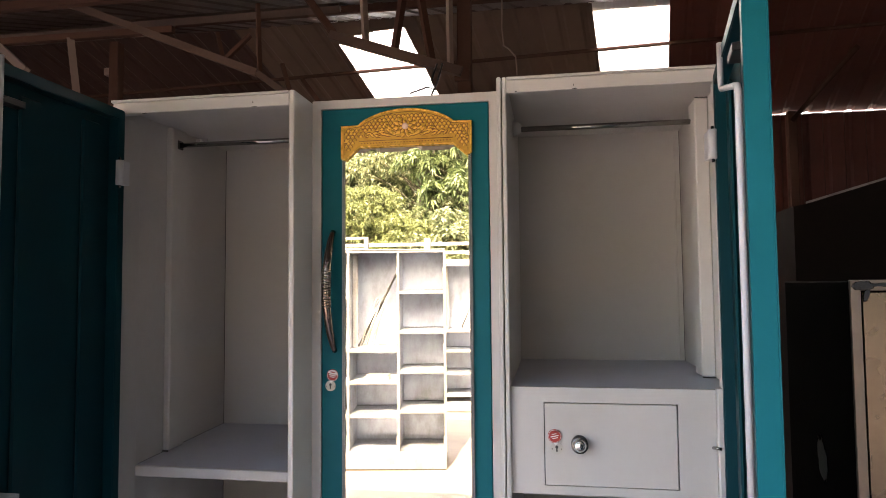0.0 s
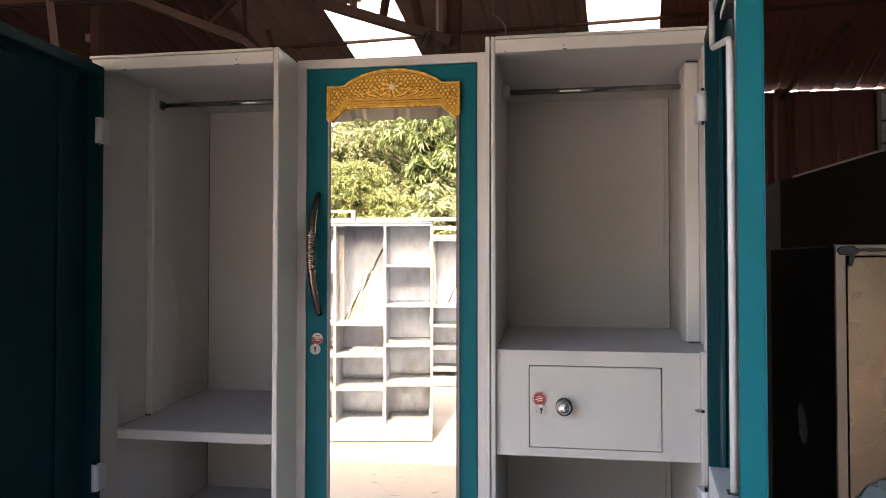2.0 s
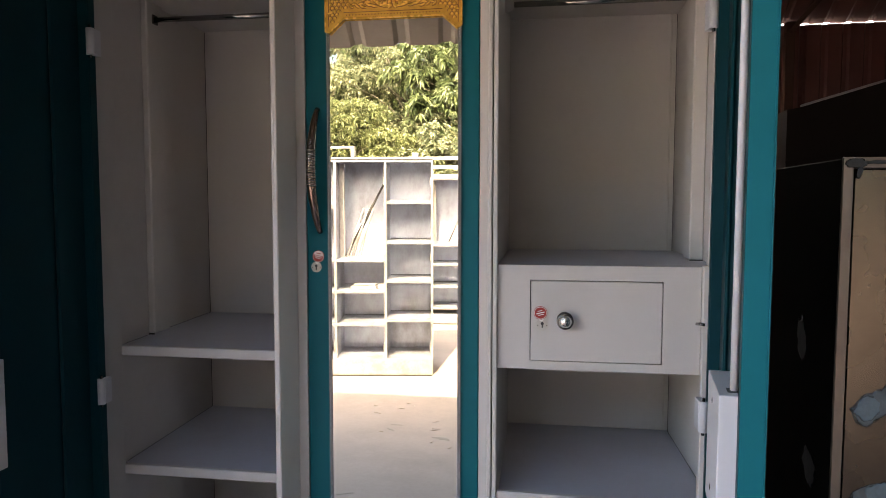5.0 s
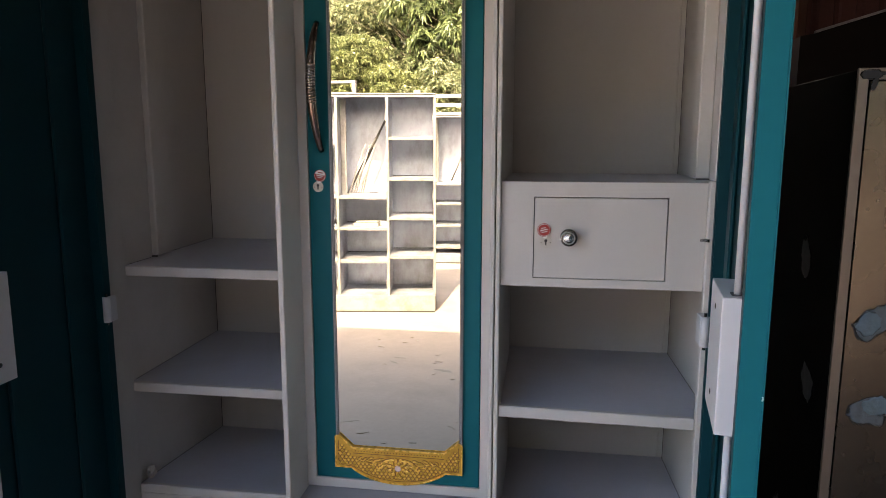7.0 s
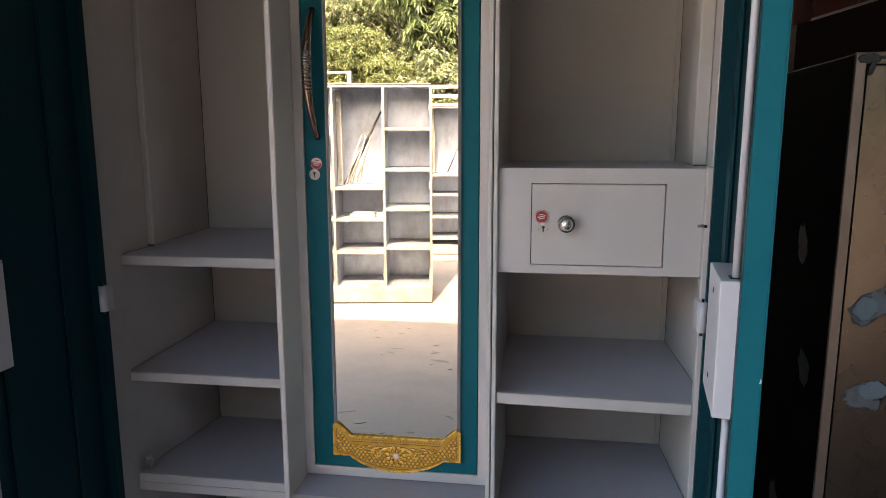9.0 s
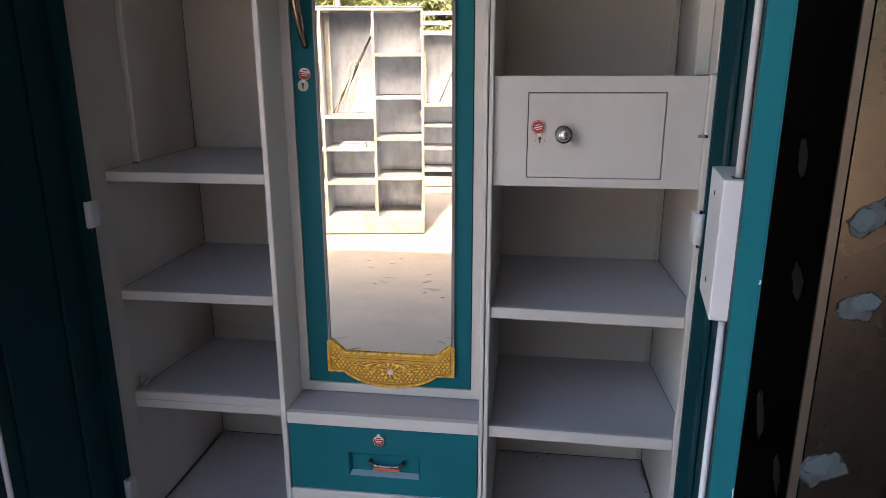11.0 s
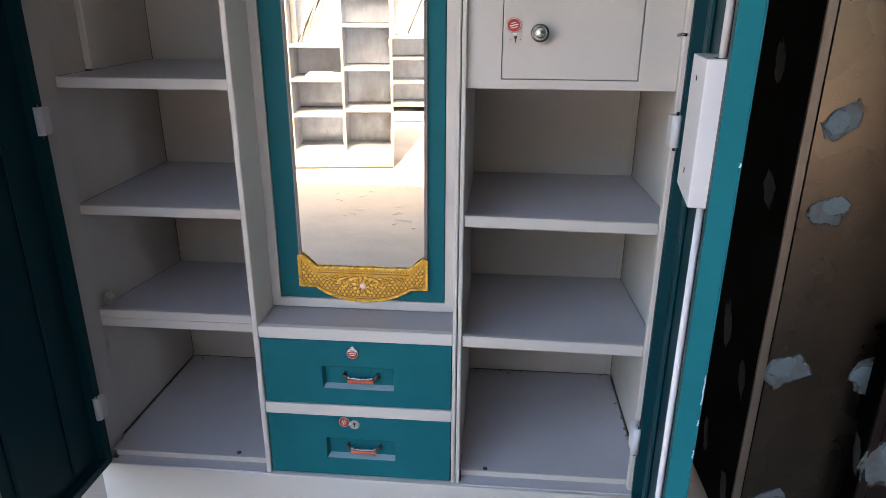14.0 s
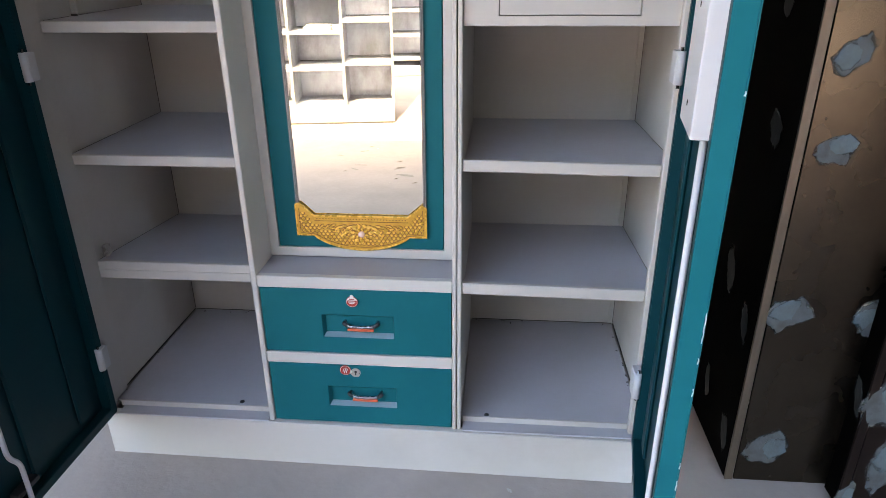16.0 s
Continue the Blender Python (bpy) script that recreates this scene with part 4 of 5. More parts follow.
def bend(pts, r=0.018, n=5):
    """Rounds the corners of a bent rod."""
    pts = [Vector(p) for p in pts]
    out = [pts[0]]
    for a, b, c in zip(pts, pts[1:], pts[2:]):
        p, q = b + (a - b).normalized() * r, b + (c - b).normalized() * r
        for i in range(n + 1):
            t = i / n
            out.append(p * (1 - t) ** 2 + b * 2 * t * (1 - t) + q * t * t)
    return out + [pts[-1]]


def lock_rods(u, jog, zb, zt, v, ztop=1.827, zlow=0.285, top_jog=1.0, rise=0.012):
    j = jog * top_jog
    return [bend([(u, v, zt), (u, v, ztop - 0.01), (u - j, v, ztop + rise), (u - j, v, 1.962)]) if j else [(u, v, zt), (u, v, 1.962)],
            bend([(u, v, zb), (u, v, zlow + 0.02), (u - jog * 0.3, v, zlow - 0.012), (u - jog * 0.3, v, 0.120)])]


# left leaf stands square to the front, the right one a little past it
LT = radians(-90.0)
pan_door(0.455, 1, (-0.416, -0.004), LT, lock_rods(0.372, 0.08, 0.967, 1.167, 0.014, top_jog=0.0), (0.325, 0.405, 0.967, 1.167, 0.034), "open teal steel door leaf with a white lock case, shaded dark teal inside")
RT = math.atan2(-0.462, -0.072)
pan_door(0.467, -1, (0.907, -0.016), RT, lock_rods(0.418, 0.085, 0.993, 1.189, 0.002, top_jog=2.8, rise=0.052), (0.300, 0.446, 0.993, 1.189, 0.024), "open teal steel door leaf with white lock rods, shaded dark teal inside")
# bare spots knocked into the free edge of the right leaf
rnd = random.Random(4)
for z, h in ((0.735, 0.030), (0.712, 0.024), (0.668, 0.010), (0.612, 0.014), (0.470, 0.012), (0.430, 0.020), (0.392, 0.009), (1.06, 0.006), (0.30, 0.02)):
    w = rnd.uniform(0.0018, 0.0034)
    x, y = 0.8667, -0.4822
    bm = bmesh.new()
    plate(bm, [(x - w, z - h * 0.5), (x - 0.0008, z - h * 0.6), (x + 0.0004, z), (x - 0.0006, z + h * 0.5), (x - w * 0.8, z + h * 0.3), (x - w * 0.4, z + h * 0.05)], y - 0.0008, y + 0.0008)
    wpart("bare_spot", bm, WHITE, label="chipped paint showing pale primer")
# crumpled scrap of clear film at the stile
bm = bmesh.new()
bmesh.ops.create_icosphere(bm, subdivisions=3, radius=1, matrix=Matrix.Translation((-0.428, 0.120, 0.546)) @ Matrix.Diagonal((0.008, 0.012, 0.015, 1)))
for v in bm.verts:
    v.co += Vector((noise.noise(v.co * 160), noise.noise(v.co * 160 + Vector((7, 0, 0))), noise.noise(v.co * 140 + Vector((0, 9, 0))))) * 0.009
wpart("film_scrap", bm, CHIP, label="crumpled scrap of pale film")
# hinges
for x, s in ((-0.413, -1), (0.8985, 1)):
    for z0, z1 in (((1.778, 1.834), (0.992, 1.049), (0.282, 0.340)) if s < 0 else ((1.785, 1.842), (0.998, 1.058), (0.278, 0.344))):
        yk = -0.026 if s < 0 else -0.036
        bm = boxes((x - 0.009, x + 0.009, yk, -0.0015, z0, z1), b=0.0012)
        lathe(bm, (x, yk, z0 - 0.001), (0, 0, 1), [(0, 0.0085), (z1 - z0 + 0.002, 0.0085)], 12)
        if s < 0:
            box(bm, -0.441, x - 0.009, -0.0045, -0.0014, z0, z1, b=0.0005)
        hg = wpart("hinge", bm, WHITE, label="white painted butt hinge")
        bm = bmesh.new()
        lathe(bm, (x, yk, z0 - 0.008), (0, 0, 1), [(0, 0.003), (z1 - z0 + 0.016, 0.003)], 8)
        wpart("hinge_pin", bm, STEEL_ROD, hg)
# crumbs of dirt caught in the rear and side joints of the floors
rnd = random.Random(12)
for x0, x1, xs in ((X0 + 0.02, XA - 0.01, X0 + 0.014), (XD + 0.01, X1 - 0.02, X1 - 0.014)):
    bm = bmesh.new()
    for i in range(16):
        r = rnd.uniform(0.0012, 0.0034)
        x, y = (rnd.uniform(x0, x1), BACK - 0.007 - rnd.random() ** 2 * 0.02) if i < 9 else (xs + rnd.uniform(-0.003, 0.003), rnd.uniform(0.06, 0.50))
        bmesh.ops.create_icosphere(bm, subdivisions=1, radius=r, matrix=Matrix.Translation((x, y, 0.1472 + r * 0.3)) @ Matrix.Rotation(rnd.uniform(0, 3), 4, "Z") @ Matrix.Diagonal((rnd.uniform(0.9, 2.2), 0.8, 0.5, 1)))
    tagged(wpart("dirt_crumbs", bm, DARK_STEEL, label="dark crumbs of dirt in the floor joint"), kind="stuff")
# dark drips of paint at two hinge feet and specks on the floors
for x, y, r, z in ((-0.097, 0.046, 0.0065, 0.1473), (0.551, 0.039, 0.0065, 0.1473)):
    bm = bmesh.new()
    lathe(bm, (x, y, z), (0, 0, 1), [(0, r), (0.003, r * 0.9), (0.005, r * 0.4)], 9)
    wpart("rubber_plug", bm, BLACK, label="small black rubber plug")
# dark nicks in the paint of the top rails and corners
for x, z, w, h in ((-0.092, 1.9515, 0.018, 0.0022), (-0.095, 1.963, 0.0016, 0.006), (0.632, 1.9520, 0.012, 0.0030), (0.630, 1.960, 0.0014, 0.006), (0.508, 1.953, 0.004, 0.003), (-0.368, 1.9505, 0.016, 0.0026)):
    bm = bmesh.new()
    plate(bm, [(x - w / 2, z), (x - w * 0.1, z - h / 2), (x + w / 2, z - h * 0.2), (x + w * 0.2, z + h / 2)], -0.0030, -0.0015)
    wpart("paint_nick", bm, DARK_STEEL, label="dark nick in the grey paint")

# ---- primed steel cabinets standing beside the wardrobe ----
def blob(bm, cx, cz, w, h, y, seed):
    """A ragged putty patch lying on a face towards -y."""
    rnd = random.Random(seed)
    corners = 9
    turn = rnd.uniform(0, 6.283)
    rim = []
    for i in range(corners):
        t = turn + (i + rnd.uniform(-0.32, 0.32)) * 2 * math.pi / corners
        r = rnd.uniform(0.72, 1.22)
        rim.append((cx + w / 2 * r * math.cos(t) + 0.12 * h * math.sin(t), cz + h / 2 * r * math.sin(t)))
    out = []
    for (ax, az), (bx, bz) in zip(rim, rim[1:] + rim[:1]):
        for k in range(4):
            j = 0.02 * (w + h) / 2
            out.append((ax + (bx - ax) * k / 4 + rnd.uniform(-j, j), az + (bz - az) * k / 4 + rnd.uniform(-j, j)))
    n = len(out)
    thin = bm.verts.layers.float.new("thickness")
    rings = []
    for k, dy in ((1.0, 0.001), (1.0, -0.0002), (0.80, -0.0005), (0.58, -0.0008), (0.30, -0.0010)):
        ring = [bm.verts.new((cx + (px - cx) * k, y + dy, cz + (pz - cz) * k)) for px, pz in out]
        for v in ring:
            v[thin] = 1.0 - k
        rings.append(ring)
    bm.faces.new(rings[0])
    for A, B in zip(rings, rings[1:]):
        for a in range(n):
            bm.faces.new((A[a], A[(a + 1) % n], B[(a + 1) % n], B[a]))
    hub = bm.verts.new((cx, y - 0.0010, cz))
    hub[thin] = 1.0
    for a in range(n):
        bm.faces.new((rings[-1][a], rings[-1][(a + 1) % n], hub))
    bmesh.ops.recalc_face_normals(bm, faces=bm.faces)
    for f in bm.faces:
        f.smooth = True


def primed_cabinet(name, x, y, w, d, h, label, patches, side_patches, rz=0.0, material=PRIMER, category="cabinet"):
    th = thing(name, x, y, 0, rz, label, category, "primed cabinets")
    part("carcass", boxes((0, w, 0.004, d, 0.0, h - 0.002), b=0.003), [CARCASS_SHADE], th)
    edge = boxes((0.0, 0.020, -0.004, 0.003, 0.0, h), (w - 0.02, w, -0.004, 0.003, 0, h), (0.0205, w - 0.0205, -0.003, 0.003, h - 0.022, h), b=0.0015)
    part("frame_edge", edge, EDGE_BRONZE if material is PRIMER else material, th)
    for x0, x1 in ((0.0225, w / 2 - 0.001), (w / 2 + 0.001, w - 0.0225)):
        part("door_leaf", boxes((x0, x1, -0.003, 0.003, 0.002, h - 0.025), b=0.001), material, th)
    for i, (px, pz, pw, ph) in enumerate(patches):
        bm = bmesh.new()
        blob(bm, px, pz, pw * 0.98, ph * 0.98, -0.0035, 31 + i)
        smear = part("putty_patch", bm, PUTTY, th, "pale grey putty smear")
        bm = bmesh.new()
        s = -1 if i % 2 else 1
        blob(bm, px + s * pw * 0.16, pz + ph * (0.14 - 0.07 * (i % 4)), pw * 0.62, ph * 0.64, -0.0040, 51 + 7 * i)
        part("putty_lump", bm, PUTTY_LIGHT, smear, "thicker pale putty")
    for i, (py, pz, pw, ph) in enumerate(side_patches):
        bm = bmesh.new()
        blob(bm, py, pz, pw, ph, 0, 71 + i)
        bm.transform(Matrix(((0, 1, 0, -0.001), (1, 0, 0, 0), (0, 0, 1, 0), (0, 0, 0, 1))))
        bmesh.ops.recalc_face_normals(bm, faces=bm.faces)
        part("putty_patch", bm, PUTTY_DARK, th, "putty smear with the side's shade in its colour")
    return th


tall_primed = primed_cabinet("primed_cabinet", 1.160, 0.02, 0.86, 0.36, 1.541, "brown primed steel cabinet with pale putty patches",
               [(0.080, 0.862, 0.085, 0.085), (0.068, 0.483, 0.10, 0.105), (0.085, 0.108, 0.11, 0.10), (0.075, 1.05, 0.08, 0.08), (0.32, 0.80, 0.10, 0.09), (0.25, 0.475, 0.10, 0.10)],
               [(0.10, 0.88, 0.07, 0.12), (0.20, 0.50, 0.06, 0.12), (0.06, 0.42, 0.05, 0.10), (0.05, 0.10, 0.06, 0.11), (0.22, 0.15, 0.05, 0.10), (0.16, 1.15, 0.06, 0.1)])
primed_cabinet("leaning_door", 1.400, -0.050, 0.42, 0.058, 0.62, "dark steel door panel smeared with grey putty, leaning on a cabinet",
               [(0.050, 0.31, 0.12, 0.20), (0.108, 0.15, 0.11, 0.24), (0.014, 0.035, 0.045, 0.08), (0.22, 0.36, 0.14, 0.20)], [(0.03, 0.3, 0.03, 0.15)], material=CARBON, category="door")
for i, (cx, cz, w, h) in enumerate(((0.022, 1.528, 0.038, 0.020), (0.030, 1.512, 0.012, 0.030), (0.070, 1.531, 0.07, 0.008))):
    bm = bmesh.new()
    blob(bm, cx, cz, w, h, -0.0052, 91 + i)
    part("weld_scorch", bm, PUTTY_DARK, tall_primed, "dark scorch round the corner weld")
# tall dark cabinet further back, its top edge catching the light
tall = thing("dark_cabinet", 1.70, 1.86, 0, -3.0, "tall dark steel cabinet in the back of the shed", "cabinet", "primed cabinets")
bm = bmesh.new()
plate(bm, [(0, 0), (1.2, 0), (1.2, 2.24), (0.06, 1.90), (0, 1.89)], 0, 0.5)
part("carcass", bm, CARBON, tall)
bm = bmesh.new()
plate(bm, [(0.06, 1.902), (1.2, 2.242), (1.2, 2.252), (0.06, 1.912)], -0.006, 0.02)
part("edge_trim", bm, RAW_EDGE, tall)
# bright window opening in the back wall, closed with a pale louvre
win = thing("window_1", 4.16, 5.655, 2.70, 0, "bright barred window high in the sheet wall", "window", kind="structure")
part("window_frame", boxes((-0.22, 0.22, -0.02, 0.012, -0.28, -0.25), (-0.22, 0.22, -0.02, 0.012, 0.49, 0.52), (-0.22, -0.19, -0.02, 0.012, -0.249, 0.489), (0.19, 0.22, -0.02, 0.012, -0.249, 0.489), b=0.002), IRON_LIGHT, win)
part("pane", boxes((-0.189, 0.189, -0.008, -0.004, -0.249, 0.489), b=0), SKYLIGHT, win, "sunlit white plastic pane")
for z in (-0.02, 0.21):
    part("glazing_bar", boxes((-0.189, 0.189, -0.016, -0.0085, z, z + 0.02), b=0.001), IRON, win)

# ---- yard: unpainted wardrobes facing the shed ----
def raw_wardrobe(x, y, rz, cols, height, plinth, label, rods):
    """Bare welded steel carcass; cols are rows of (x0, x1, shelf heights, has a channel)."""
    th = thing("raw_wardrobe", x, y, 0, rz, label, "wardrobe", "unpainted wardrobes")
    d = 0.46
    xa, xb = cols[0][0], cols[-1][1]
    part("plinth", boxes((xa, xb, -0.006, d - 0.05, 0.0115, plinth), b=0.003), RAW_EDGE, th)
    # dark strip draws the contact shadow under the plinth
    part("contact_shade", boxes((xa + 0.004, xb - 0.004, -0.008, d - 0.06, 0.0, 0.0110), b=0), DARK_STEEL, th)
    part("floor_sheet", boxes((xa, xb, -0.0055, d - 0.0045, plinth + 0.0005, plinth + 0.003), b=0), RAW, th)
    part("back_panel", boxes((xa, xb, d - 0.004, d, plinth, height), b=0), RAW, th)
    part("top_panel", boxes((xa, xb, 0, d - 0.0045, height - 0.006, height), b=0.001), RAW, th)
    part("top_rail", boxes((xa, xb, -0.004, 0.012, height - 0.030, height - 0.0125), b=0.0015), RAW_EDGE, th)
    part("top_edge", boxes((xa - 0.004, xb + 0.004, -0.009, 0.012, height - 0.012, height - 0.0065), b=0.001), DARK_STEEL, th)
    xs = sorted({c[0] for c in cols} | {c[1] for c in cols})
    for x0 in xs:
        w = 0.010
        lo = x0 - (w / 2 if xa < x0 < xb else (0 if x0 == xa else w))
        p = part("divider", boxes((lo, lo + w, -0.002, d - 0.005, plinth + 0.0035, height - 0.031), b=0.0015), RAW, th)
        part("edge_strip", boxes((lo - 0.005, lo + w + 0.005, -0.008, -0.0025, plinth + 0.0035, height - 0.031), b=0.001), RAW_EDGE, p)
        for z in (0.22, 0.98, 1.62):
            part("hinge", boxes((lo + w, lo + w + 0.014, -0.012, -0.003, z, z + 0.06), b=0.002), RAW_EDGE, p)
    for x0, x1, shelves, channel in cols:
        for z in shelves:
            s = part("shelf", boxes((x0 + 0.008, x1 - 0.008, 0.002, 0.014, z - 0.026, z), b=0.0015), RAW_EDGE, th)
            part("top_sheet", boxes((x0 + 0.008, x1 - 0.008, 0.0145, d - 0.005, z - 0.004, z - 0.001), b=0), RAW, s)
            part("joint_line", boxes((x0 + 0.010, x1 - 0.010, d - 0.009, d - 0.0055, z - 0.0008, z + 0.003), b=0), DARK_STEEL, s, "dark open joint at the back")
        if channel:
            part("channel_post", boxes((x1 - 0.055, x1 - 0.008, 0.17, 0.21, channel, height - 0.035), b=0.003), RAW_EDGE, th)
    for i, (a, b, r) in enumerate(rods):
        bm = bmesh.new()
        tube(bm, [a, b], r, 8)
        if i < 2:
            part("leaning_rod", bm, DARK_STEEL, th, "dark steel rod leaning in the corner", True)
        else:
            part("leaning_rod", bm, RAW_EDGE, th, "pale steel rod leaning in the corner", True)
    return th


# local x runs to the viewer's left once the piece is turned round to face the shed
rods_a = [((0.425, 0.30, 1.66), (0.755, 0.16, 1.012), 0.009), ((0.44, 0.31, 1.64), (0.735, 0.22, 1.012), 0.008)]
rods_a += [((0.53 + 0.012 * i, 0.25 - 0.012 * i, 1.43 - 0.05 * (i % 3)), (0.63 + 0.018 * i, 0.20 - 0.014 * i, 1.012), 0.006) for i in range(7)]
raw_wardrobe(-0.302, -3.83, 171.5, [(0.0, 0.398, (1.492, 1.155, 0.822, 0.492), None), (0.398, 0.82, (1.000, 0.735, 0.455), 1.002), (0.82, 1.24, (1.45, 1.0, 0.735, 0.455), None)], 1.845, 0.148,
             "unpainted welded steel wardrobe carcass in the sunny yard", rods_a)
rods_b = [((0.47, 0.30, 1.36), (0.62, 0.14, 1.01), 0.008), ((0.45, 0.30, 1.40), (0.63, 0.18, 1.01), 0.006), ((0.52, 0.28, 1.28), (0.66, 0.16, 1.01), 0.005)]
raw_wardrobe(0.12, -6.34, 174.0, [(0.0, 0.42, (1.45, 1.0, 0.72, 0.44), None), (0.42, 0.84, (0.985, 0.745, 0.475, 0.21), 0.99), (0.84, 1.24, (1.45, 1.0, 0.72, 0.44), None)], 1.80, 0.12,
             "unpainted steel wardrobe carcass further back in the yard", rods_b)
bm = boxes((-0.11, 0.11, -0.06, 0.06, 0.0, 0.030), (-0.09, 0.10, -0.05, 0.05, 0.0305, 0.045), b=0.004)
single("metal_offcut", bm, RAW_EDGE, "bent steel offcut lying on a raw shelf", "scrap", at=(-0.90, -3.86, 0.735))
bm = boxes((-0.04, 0.04, -0.03, 0.03, 0.0, 0.04), b=0.004)
single("metal_offcut", bm, RAW_EDGE, "small steel offcut lying on a raw shelf", "scrap", at=(-0.75, -3.90, 0.735))
bm = boxes((-0.24, 0.24, -0.02, 0.02, 0, 0.02), (-0.24, 0.24, -0.02, 0.02, 0.095, 0.115), (-0.24, -0.205, -0.02, 0.02, 0.0205, 0.0945), (0.205, 0.24, -0.02, 0.02, 0.0205, 0.0945), b=0.003)
single("steel_crate", bm, RAW_EDGE, "small welded steel frame on top of a raw wardrobe", "crate", at=(-1.23, -3.90, 1.846))
# slatted fence far back
fence = thing("slat_fence", 0.2, -7.6, 0, label="pale slatted yard fence", category="fence", kind="structure")
for i in range(15):
    part("slat", boxes((-2.8, 2.8, -0.01, 0.01, 0.35 + i * 0.125, 0.40 + i * 0.125), b=0.002), RAW_EDGE, fence)
for x in (-2.7, -1.35, 0, 1.35, 2.7):
    part("fence_post", boxes((x - 0.04, x + 0.04, 0.012, 0.09, 0, 2.2), b=0.003), RAW, fence)


# ---- trees behind the yard ----
def whorl(verts, faces, c, axis, rnd, count, length, width, droop):
    """Leaves that spread from the end of a twig and hang over at their tips."""
    side = axis.orthogonal().normalized()
    other = axis.cross(side)
    for i in range(count):
        a = i * 2.4 + rnd.uniform(-0.4, 0.4)
        d = (side * math.cos(a) + other * math.sin(a) + axis * rnd.uniform(0.1, 0.9) + Vector((0, 0, -droop * rnd.random()))).normalized()
        L, W = length * rnd.uniform(0.65, 1.2), width * rnd.uniform(0.75, 1.2)
        wide = d.cross(Vector((rnd.gauss(0, 0.5), rnd.gauss(0, 0.5), 1))).normalized() * W / 2
        up = wide.cross(d).normalized() * W * 0.25
        o = c + Vector((rnd.gauss(0, 0.012), rnd.gauss(0, 0.012), rnd.gauss(0, 0.012)))
        b = len(verts)
        sag = Vector((0, 0, -0.30 * L * (0.4 + droop)))
        verts += [o, o + d * L * 0.4 + wide + up + sag * 0.2, o + d * L + sag, o + d * L * 0.4 - wide + up + sag * 0.2]
        faces += [(b, b + 1, b + 2), (b, b + 2, b + 3)]


def tree(name, x, y, h, crown, material, seed, label, boughs, twigs, per, length, width, droop=0.5, low=0.9, puff=0.34):
    """Trunk, limbs to the boughs, and each bough a loose cap of leafy twigs with shade and gaps below it."""
    rnd = random.Random(seed)
    th = thing(name, x, y, 0, 0, label, "tree", "yard trees")
    bm = bmesh.new()
    tube(bm, [(0, 0, 0), (0.06, 0.02, h * 0.25), (-0.03, -0.05, h * 0.5), (0.02, 0, h * 0.7)], [0.10, 0.08, 0.05, 0.02], 10)
    part("trunk", bm, BARK, th, smooth=True)
    centres = []
    for _ in range(boughs * 60):
        p = Vector((rnd.uniform(-1, 1), rnd.uniform(-1, 1), rnd.uniform(-1, 1)))
        if p.length > 1:
            continue
        c = Vector((p.x * crown[0], p.y * crown[1], low + (h - low) * (0.5 + 0.5 * p.z)))
        if all((c - q).length > puff * 1.05 for q in centres):
            centres.append(c)
        if len(centres) >= boughs:
            break
    bm = bmesh.new()
    for c in centres:
        z0 = max(h * 0.15, min(h * 0.68, c.z - 0.5 * Vector((c.x, c.y)).length - 0.15))
        mid = Vector((0, 0, z0)).lerp(c, 0.55) + Vector((0, 0, 0.08))
        tube(bm, [(0, 0, z0), mid, c], [0.013, 0.008, 0.003], 5)
    part("limb", bm, BARK_PALE, th, smooth=True)
    verts, faces = [], []
    for c in centres:
        size = puff * rnd.uniform(0.75, 1.3)
        flat = rnd.uniform(0.55, 0.9)
        for _ in range(twigs):
            d = Vector((rnd.gauss(0, 1), rnd.gauss(0, 1), rnd.gauss(0.45, 0.8))).normalized()
            r = size * (0.35 + 0.65 * rnd.random() ** 0.5)
            o = c + Vector((d.x * r, d.y * r, d.z * r * flat))
            whorl(verts, faces, o, (d + Vector((0, 0, 0.3))).normalized(), rnd, per, length, width, droop)
    me = bpy.data.meshes.new("crown")
    me.from_pydata([tuple(v) for v in verts], [], faces)
    me.materials.append(material)
    ob = new("crown", me)
    ob.parent = th
    tagged(ob, kind="stuff")
    return th


tree("mango_tree", -0.15, -9.3, 4.9, (1.55, 0.8), LEAF_DARK, 5, "dense mango tree with long drooping dark leaves", 64, 30, 11, 0.145, 0.044, 0.9, 1.7, 0.34)
tree("yellow_bush", -2.75, -8.8, 3.3, (1.15, 0.6), LEAF_LIGHT, 6, "tall bush with fine yellow-green leaves", 70, 44, 14, 0.085, 0.022, 0.3, 0.9, 0.24)
tree("yellow_bush", -1.55, -8.6, 2.55, (0.75, 0.5), LEAF_LIGHT, 12, "low bush with sunlit yellow-green leaves", 42, 40, 14, 0.085, 0.022, 0.3, 0.9, 0.22)
tree("broadleaf_tree", -0.75, -8.5, 2.7, (0.75, 0.45), LEAF_MID, 13, "low tree with broad pale green leaves", 36, 34, 12, 0.095, 0.034, 0.4, 1.0, 0.24)
tree("broadleaf_tree", -1.75, -10.2, 5.0, (1.5, 0.9), LEAF_MID, 7, "leafy tree with pale thin twigs", 90, 40, 13, 0.10, 0.028, 0.4, 1.0, 0.32)
tree("broadleaf_tree", -3.5, -10.6, 5.2, (1.3, 0.9), LEAF_MID, 17, "leafy tree with dark shaded leaves", 70, 34, 12, 0.12, 0.030, 0.4, 1.0, 0.34)
tree("broadleaf_tree", -5.4, -10.2, 4.6, (2.4, 1.6), LEAF_MID, 8, "leafy tree at the edge of the yard", 60, 20, 9, 0.17, 0.065, 0.5, 0.8, 0.5)
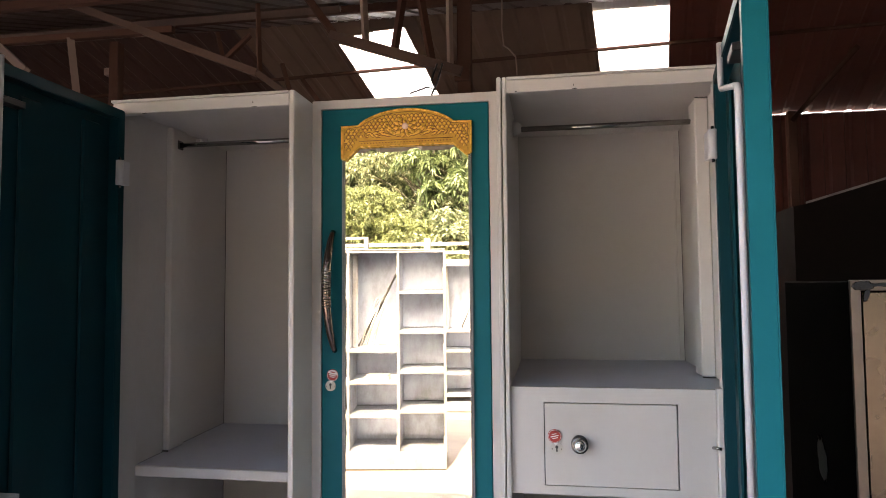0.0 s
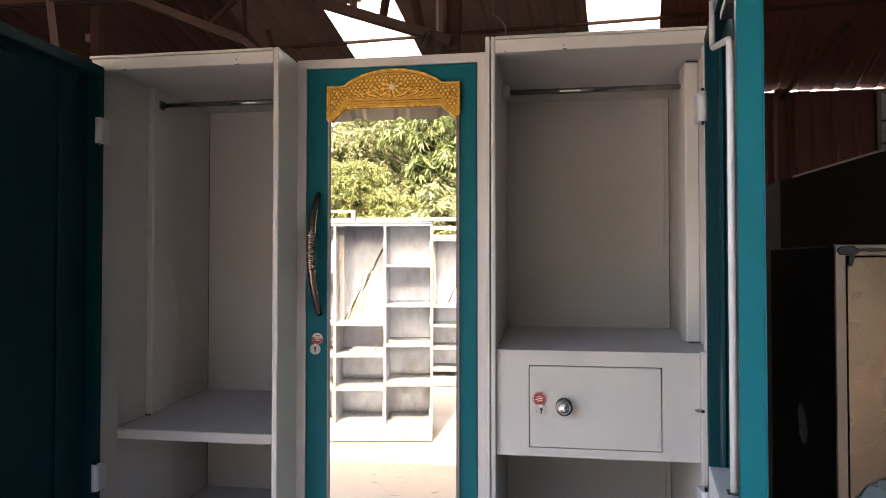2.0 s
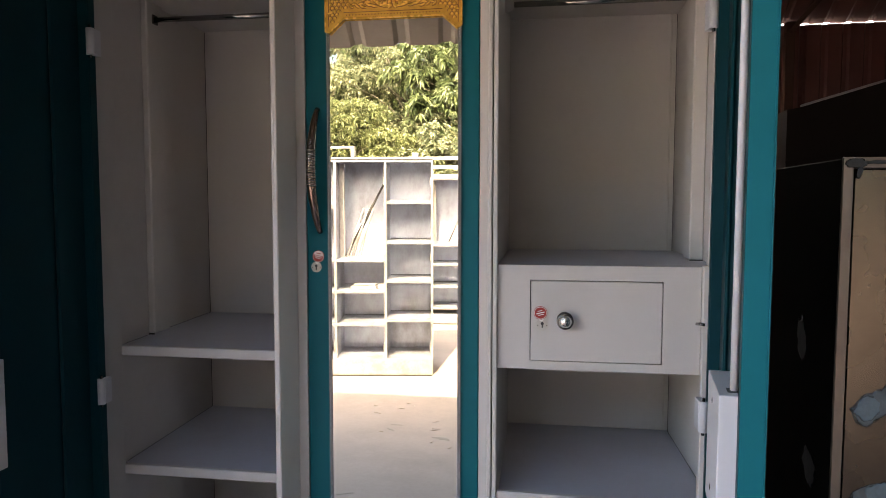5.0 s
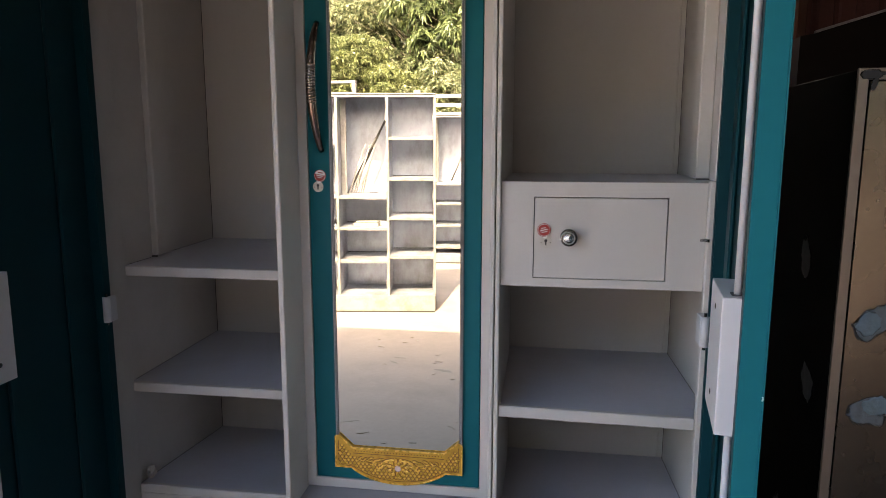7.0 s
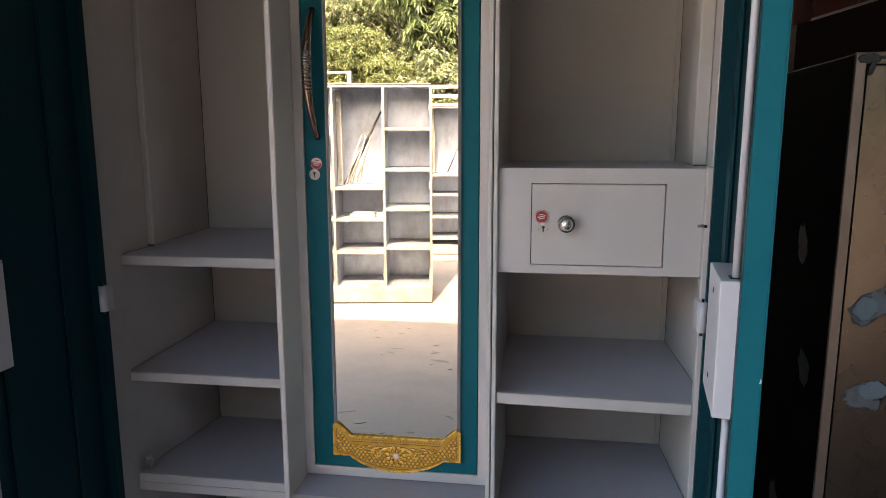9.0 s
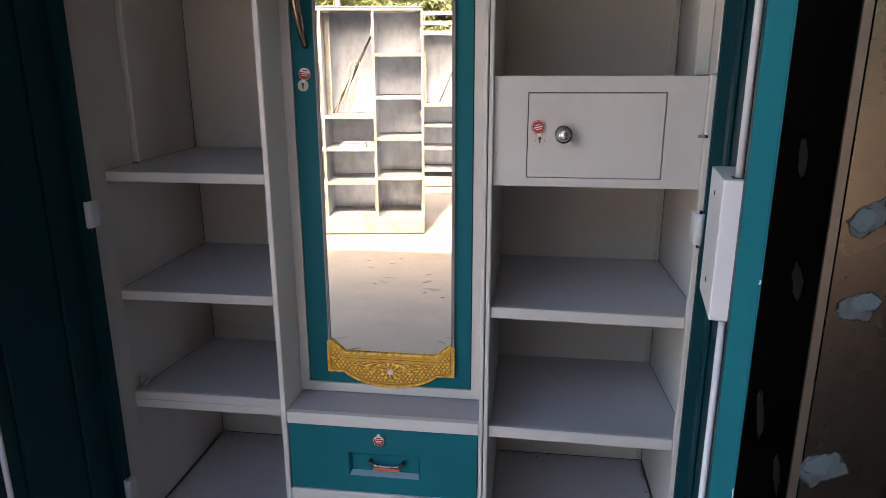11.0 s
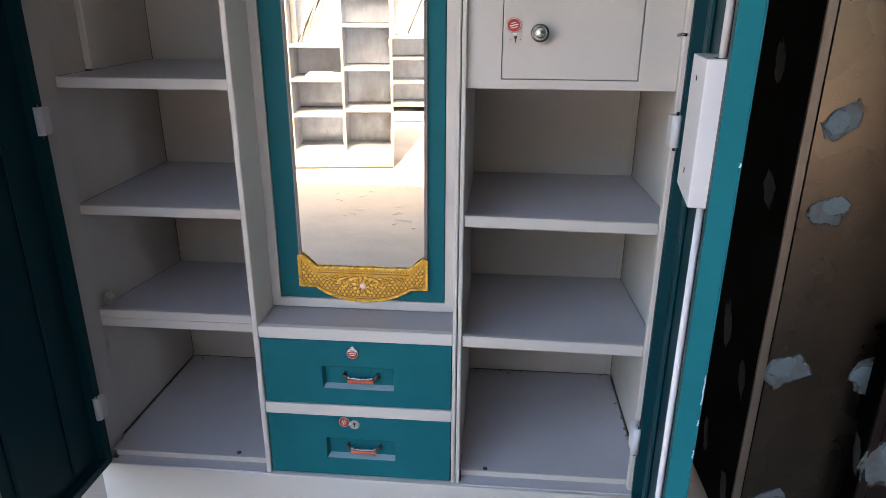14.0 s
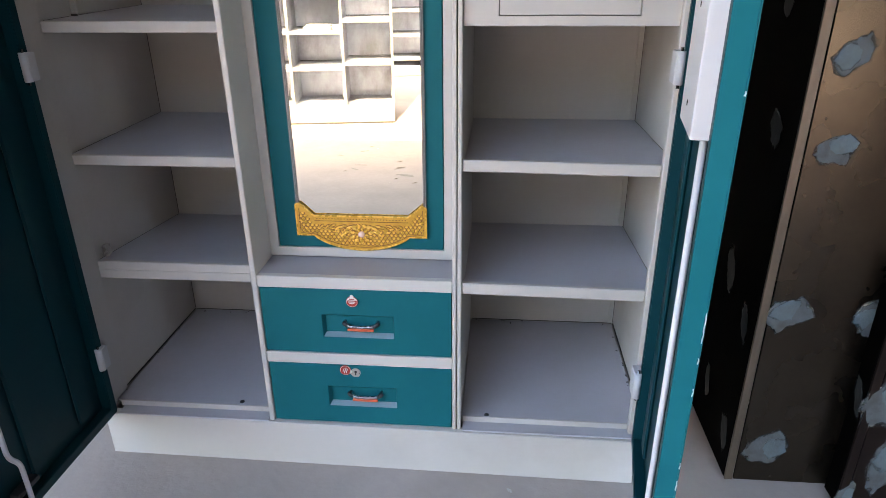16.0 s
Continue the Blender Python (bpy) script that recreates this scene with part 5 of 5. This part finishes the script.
tree("broadleaf_tree", 4.4, -10.4, 4.6, (2.4, 1.6), LEAF_DARK, 9, "dark leafy tree at the edge of the yard", 60, 20, 9, 0.17, 0.065, 0.5, 0.8, 0.5)
tree("mango_tree", -4.2, -12.2, 5.8, (2.6, 1.0), LEAF_DARK, 14, "tall dark leafy tree behind the yard", 90, 26, 10, 0.17, 0.05, 0.6, 0.6, 0.42)
tree("mango_tree", 2.0, -12.2, 5.6, (3.0, 1.0), LEAF_DARK, 15, "tall dark mango tree behind the yard", 90, 22, 10, 0.22, 0.055, 0.8, 0.6, 0.45)
tree("mango_tree", -1.6, -12.4, 5.6, (2.4, 0.9), LEAF_DARK, 16, "tall dark mango tree behind the yard", 110, 28, 10, 0.20, 0.052, 0.7, 0.6, 0.40)

# ---- litter on the floor ----
rnd = random.Random(3)
bm0 = bmesh.new()
plate(bm0, [(-0.012, -0.004), (0.0, -0.007), (0.013, -0.001), (0.010, 0.006), (-0.004, 0.008)], -0.0012, 0.0012)
bm0.transform(Matrix.Rotation(radians(90), 4, "X"))
chip = bpy.data.meshes.new("paint_chip")
bm0.to_mesh(chip)
bm0.free()
chip.materials.append(CHIP)
for i in range(26):
    x, y = (rnd.uniform(-0.6, 1.1), rnd.uniform(-0.5, -0.03)) if i < 10 else (rnd.uniform(-1.2, 1.0), rnd.uniform(-3.4, -0.6))
    ob = new("paint_chip", chip)
    ob.matrix_basis = pose(x, y, 0.0016, 0, 0, rnd.uniform(0, 360)) @ Matrix.Diagonal((rnd.uniform(0.25, 0.8), rnd.uniform(0.25, 0.8), 1, 1))
    tagged(ob, "small pale flake lying on the concrete floor", "debris", "floor litter")
for i in range(18):
    bm = bmesh.new()
    L = rnd.uniform(0.008, 0.036)
    tube(bm, [(-L, 0, 0.0010), (-L * 0.2, rnd.uniform(-0.008, 0.008), 0.0016), (L, rnd.uniform(-0.014, 0.014), 0.0010)], [0.0008, 0.0026, 0.0007], 5, flat=0.5)
    y = rnd.uniform(-3.2, -0.75)
    x = rnd.uniform(-0.25 + 0.32 * (y + 1), 0.26 + 0.11 * (y + 1))
    single("dry_twig", bm, TWIG, "thin dark scrap lying on the concrete floor", "debris", at=(x, y, 0.0, 0, 0, rnd.uniform(-40, 40)), group="floor litter")
for i in range(15):
    bm = bmesh.new()
    L, W = rnd.uniform(0.02, 0.075), rnd.uniform(0.006, 0.020)
    rim = [(L * math.cos(t) * rnd.uniform(0.6, 1.1), W * math.sin(t) * rnd.uniform(0.5, 1.2)) for t in np.linspace(0, 2 * math.pi, 14)[:-1]]
    plate(bm, rim, -0.0005, 0.0005)
    bm.transform(Matrix.Rotation(radians(90), 4, "X"))
    y = rnd.uniform(-2.6, -0.75) if i > 8 else rnd.uniform(-1.05, -0.72)
    x = rnd.uniform(-0.22 + 0.32 * (y + 1), 0.30 + 0.11 * (y + 1))
    single("dried_splash", bm, SPLASH, "thin grey splash of paint dried on the concrete floor", "debris", at=(x, y, 0.0007, 0, 0, rnd.uniform(-25, 40)), group="floor litter")
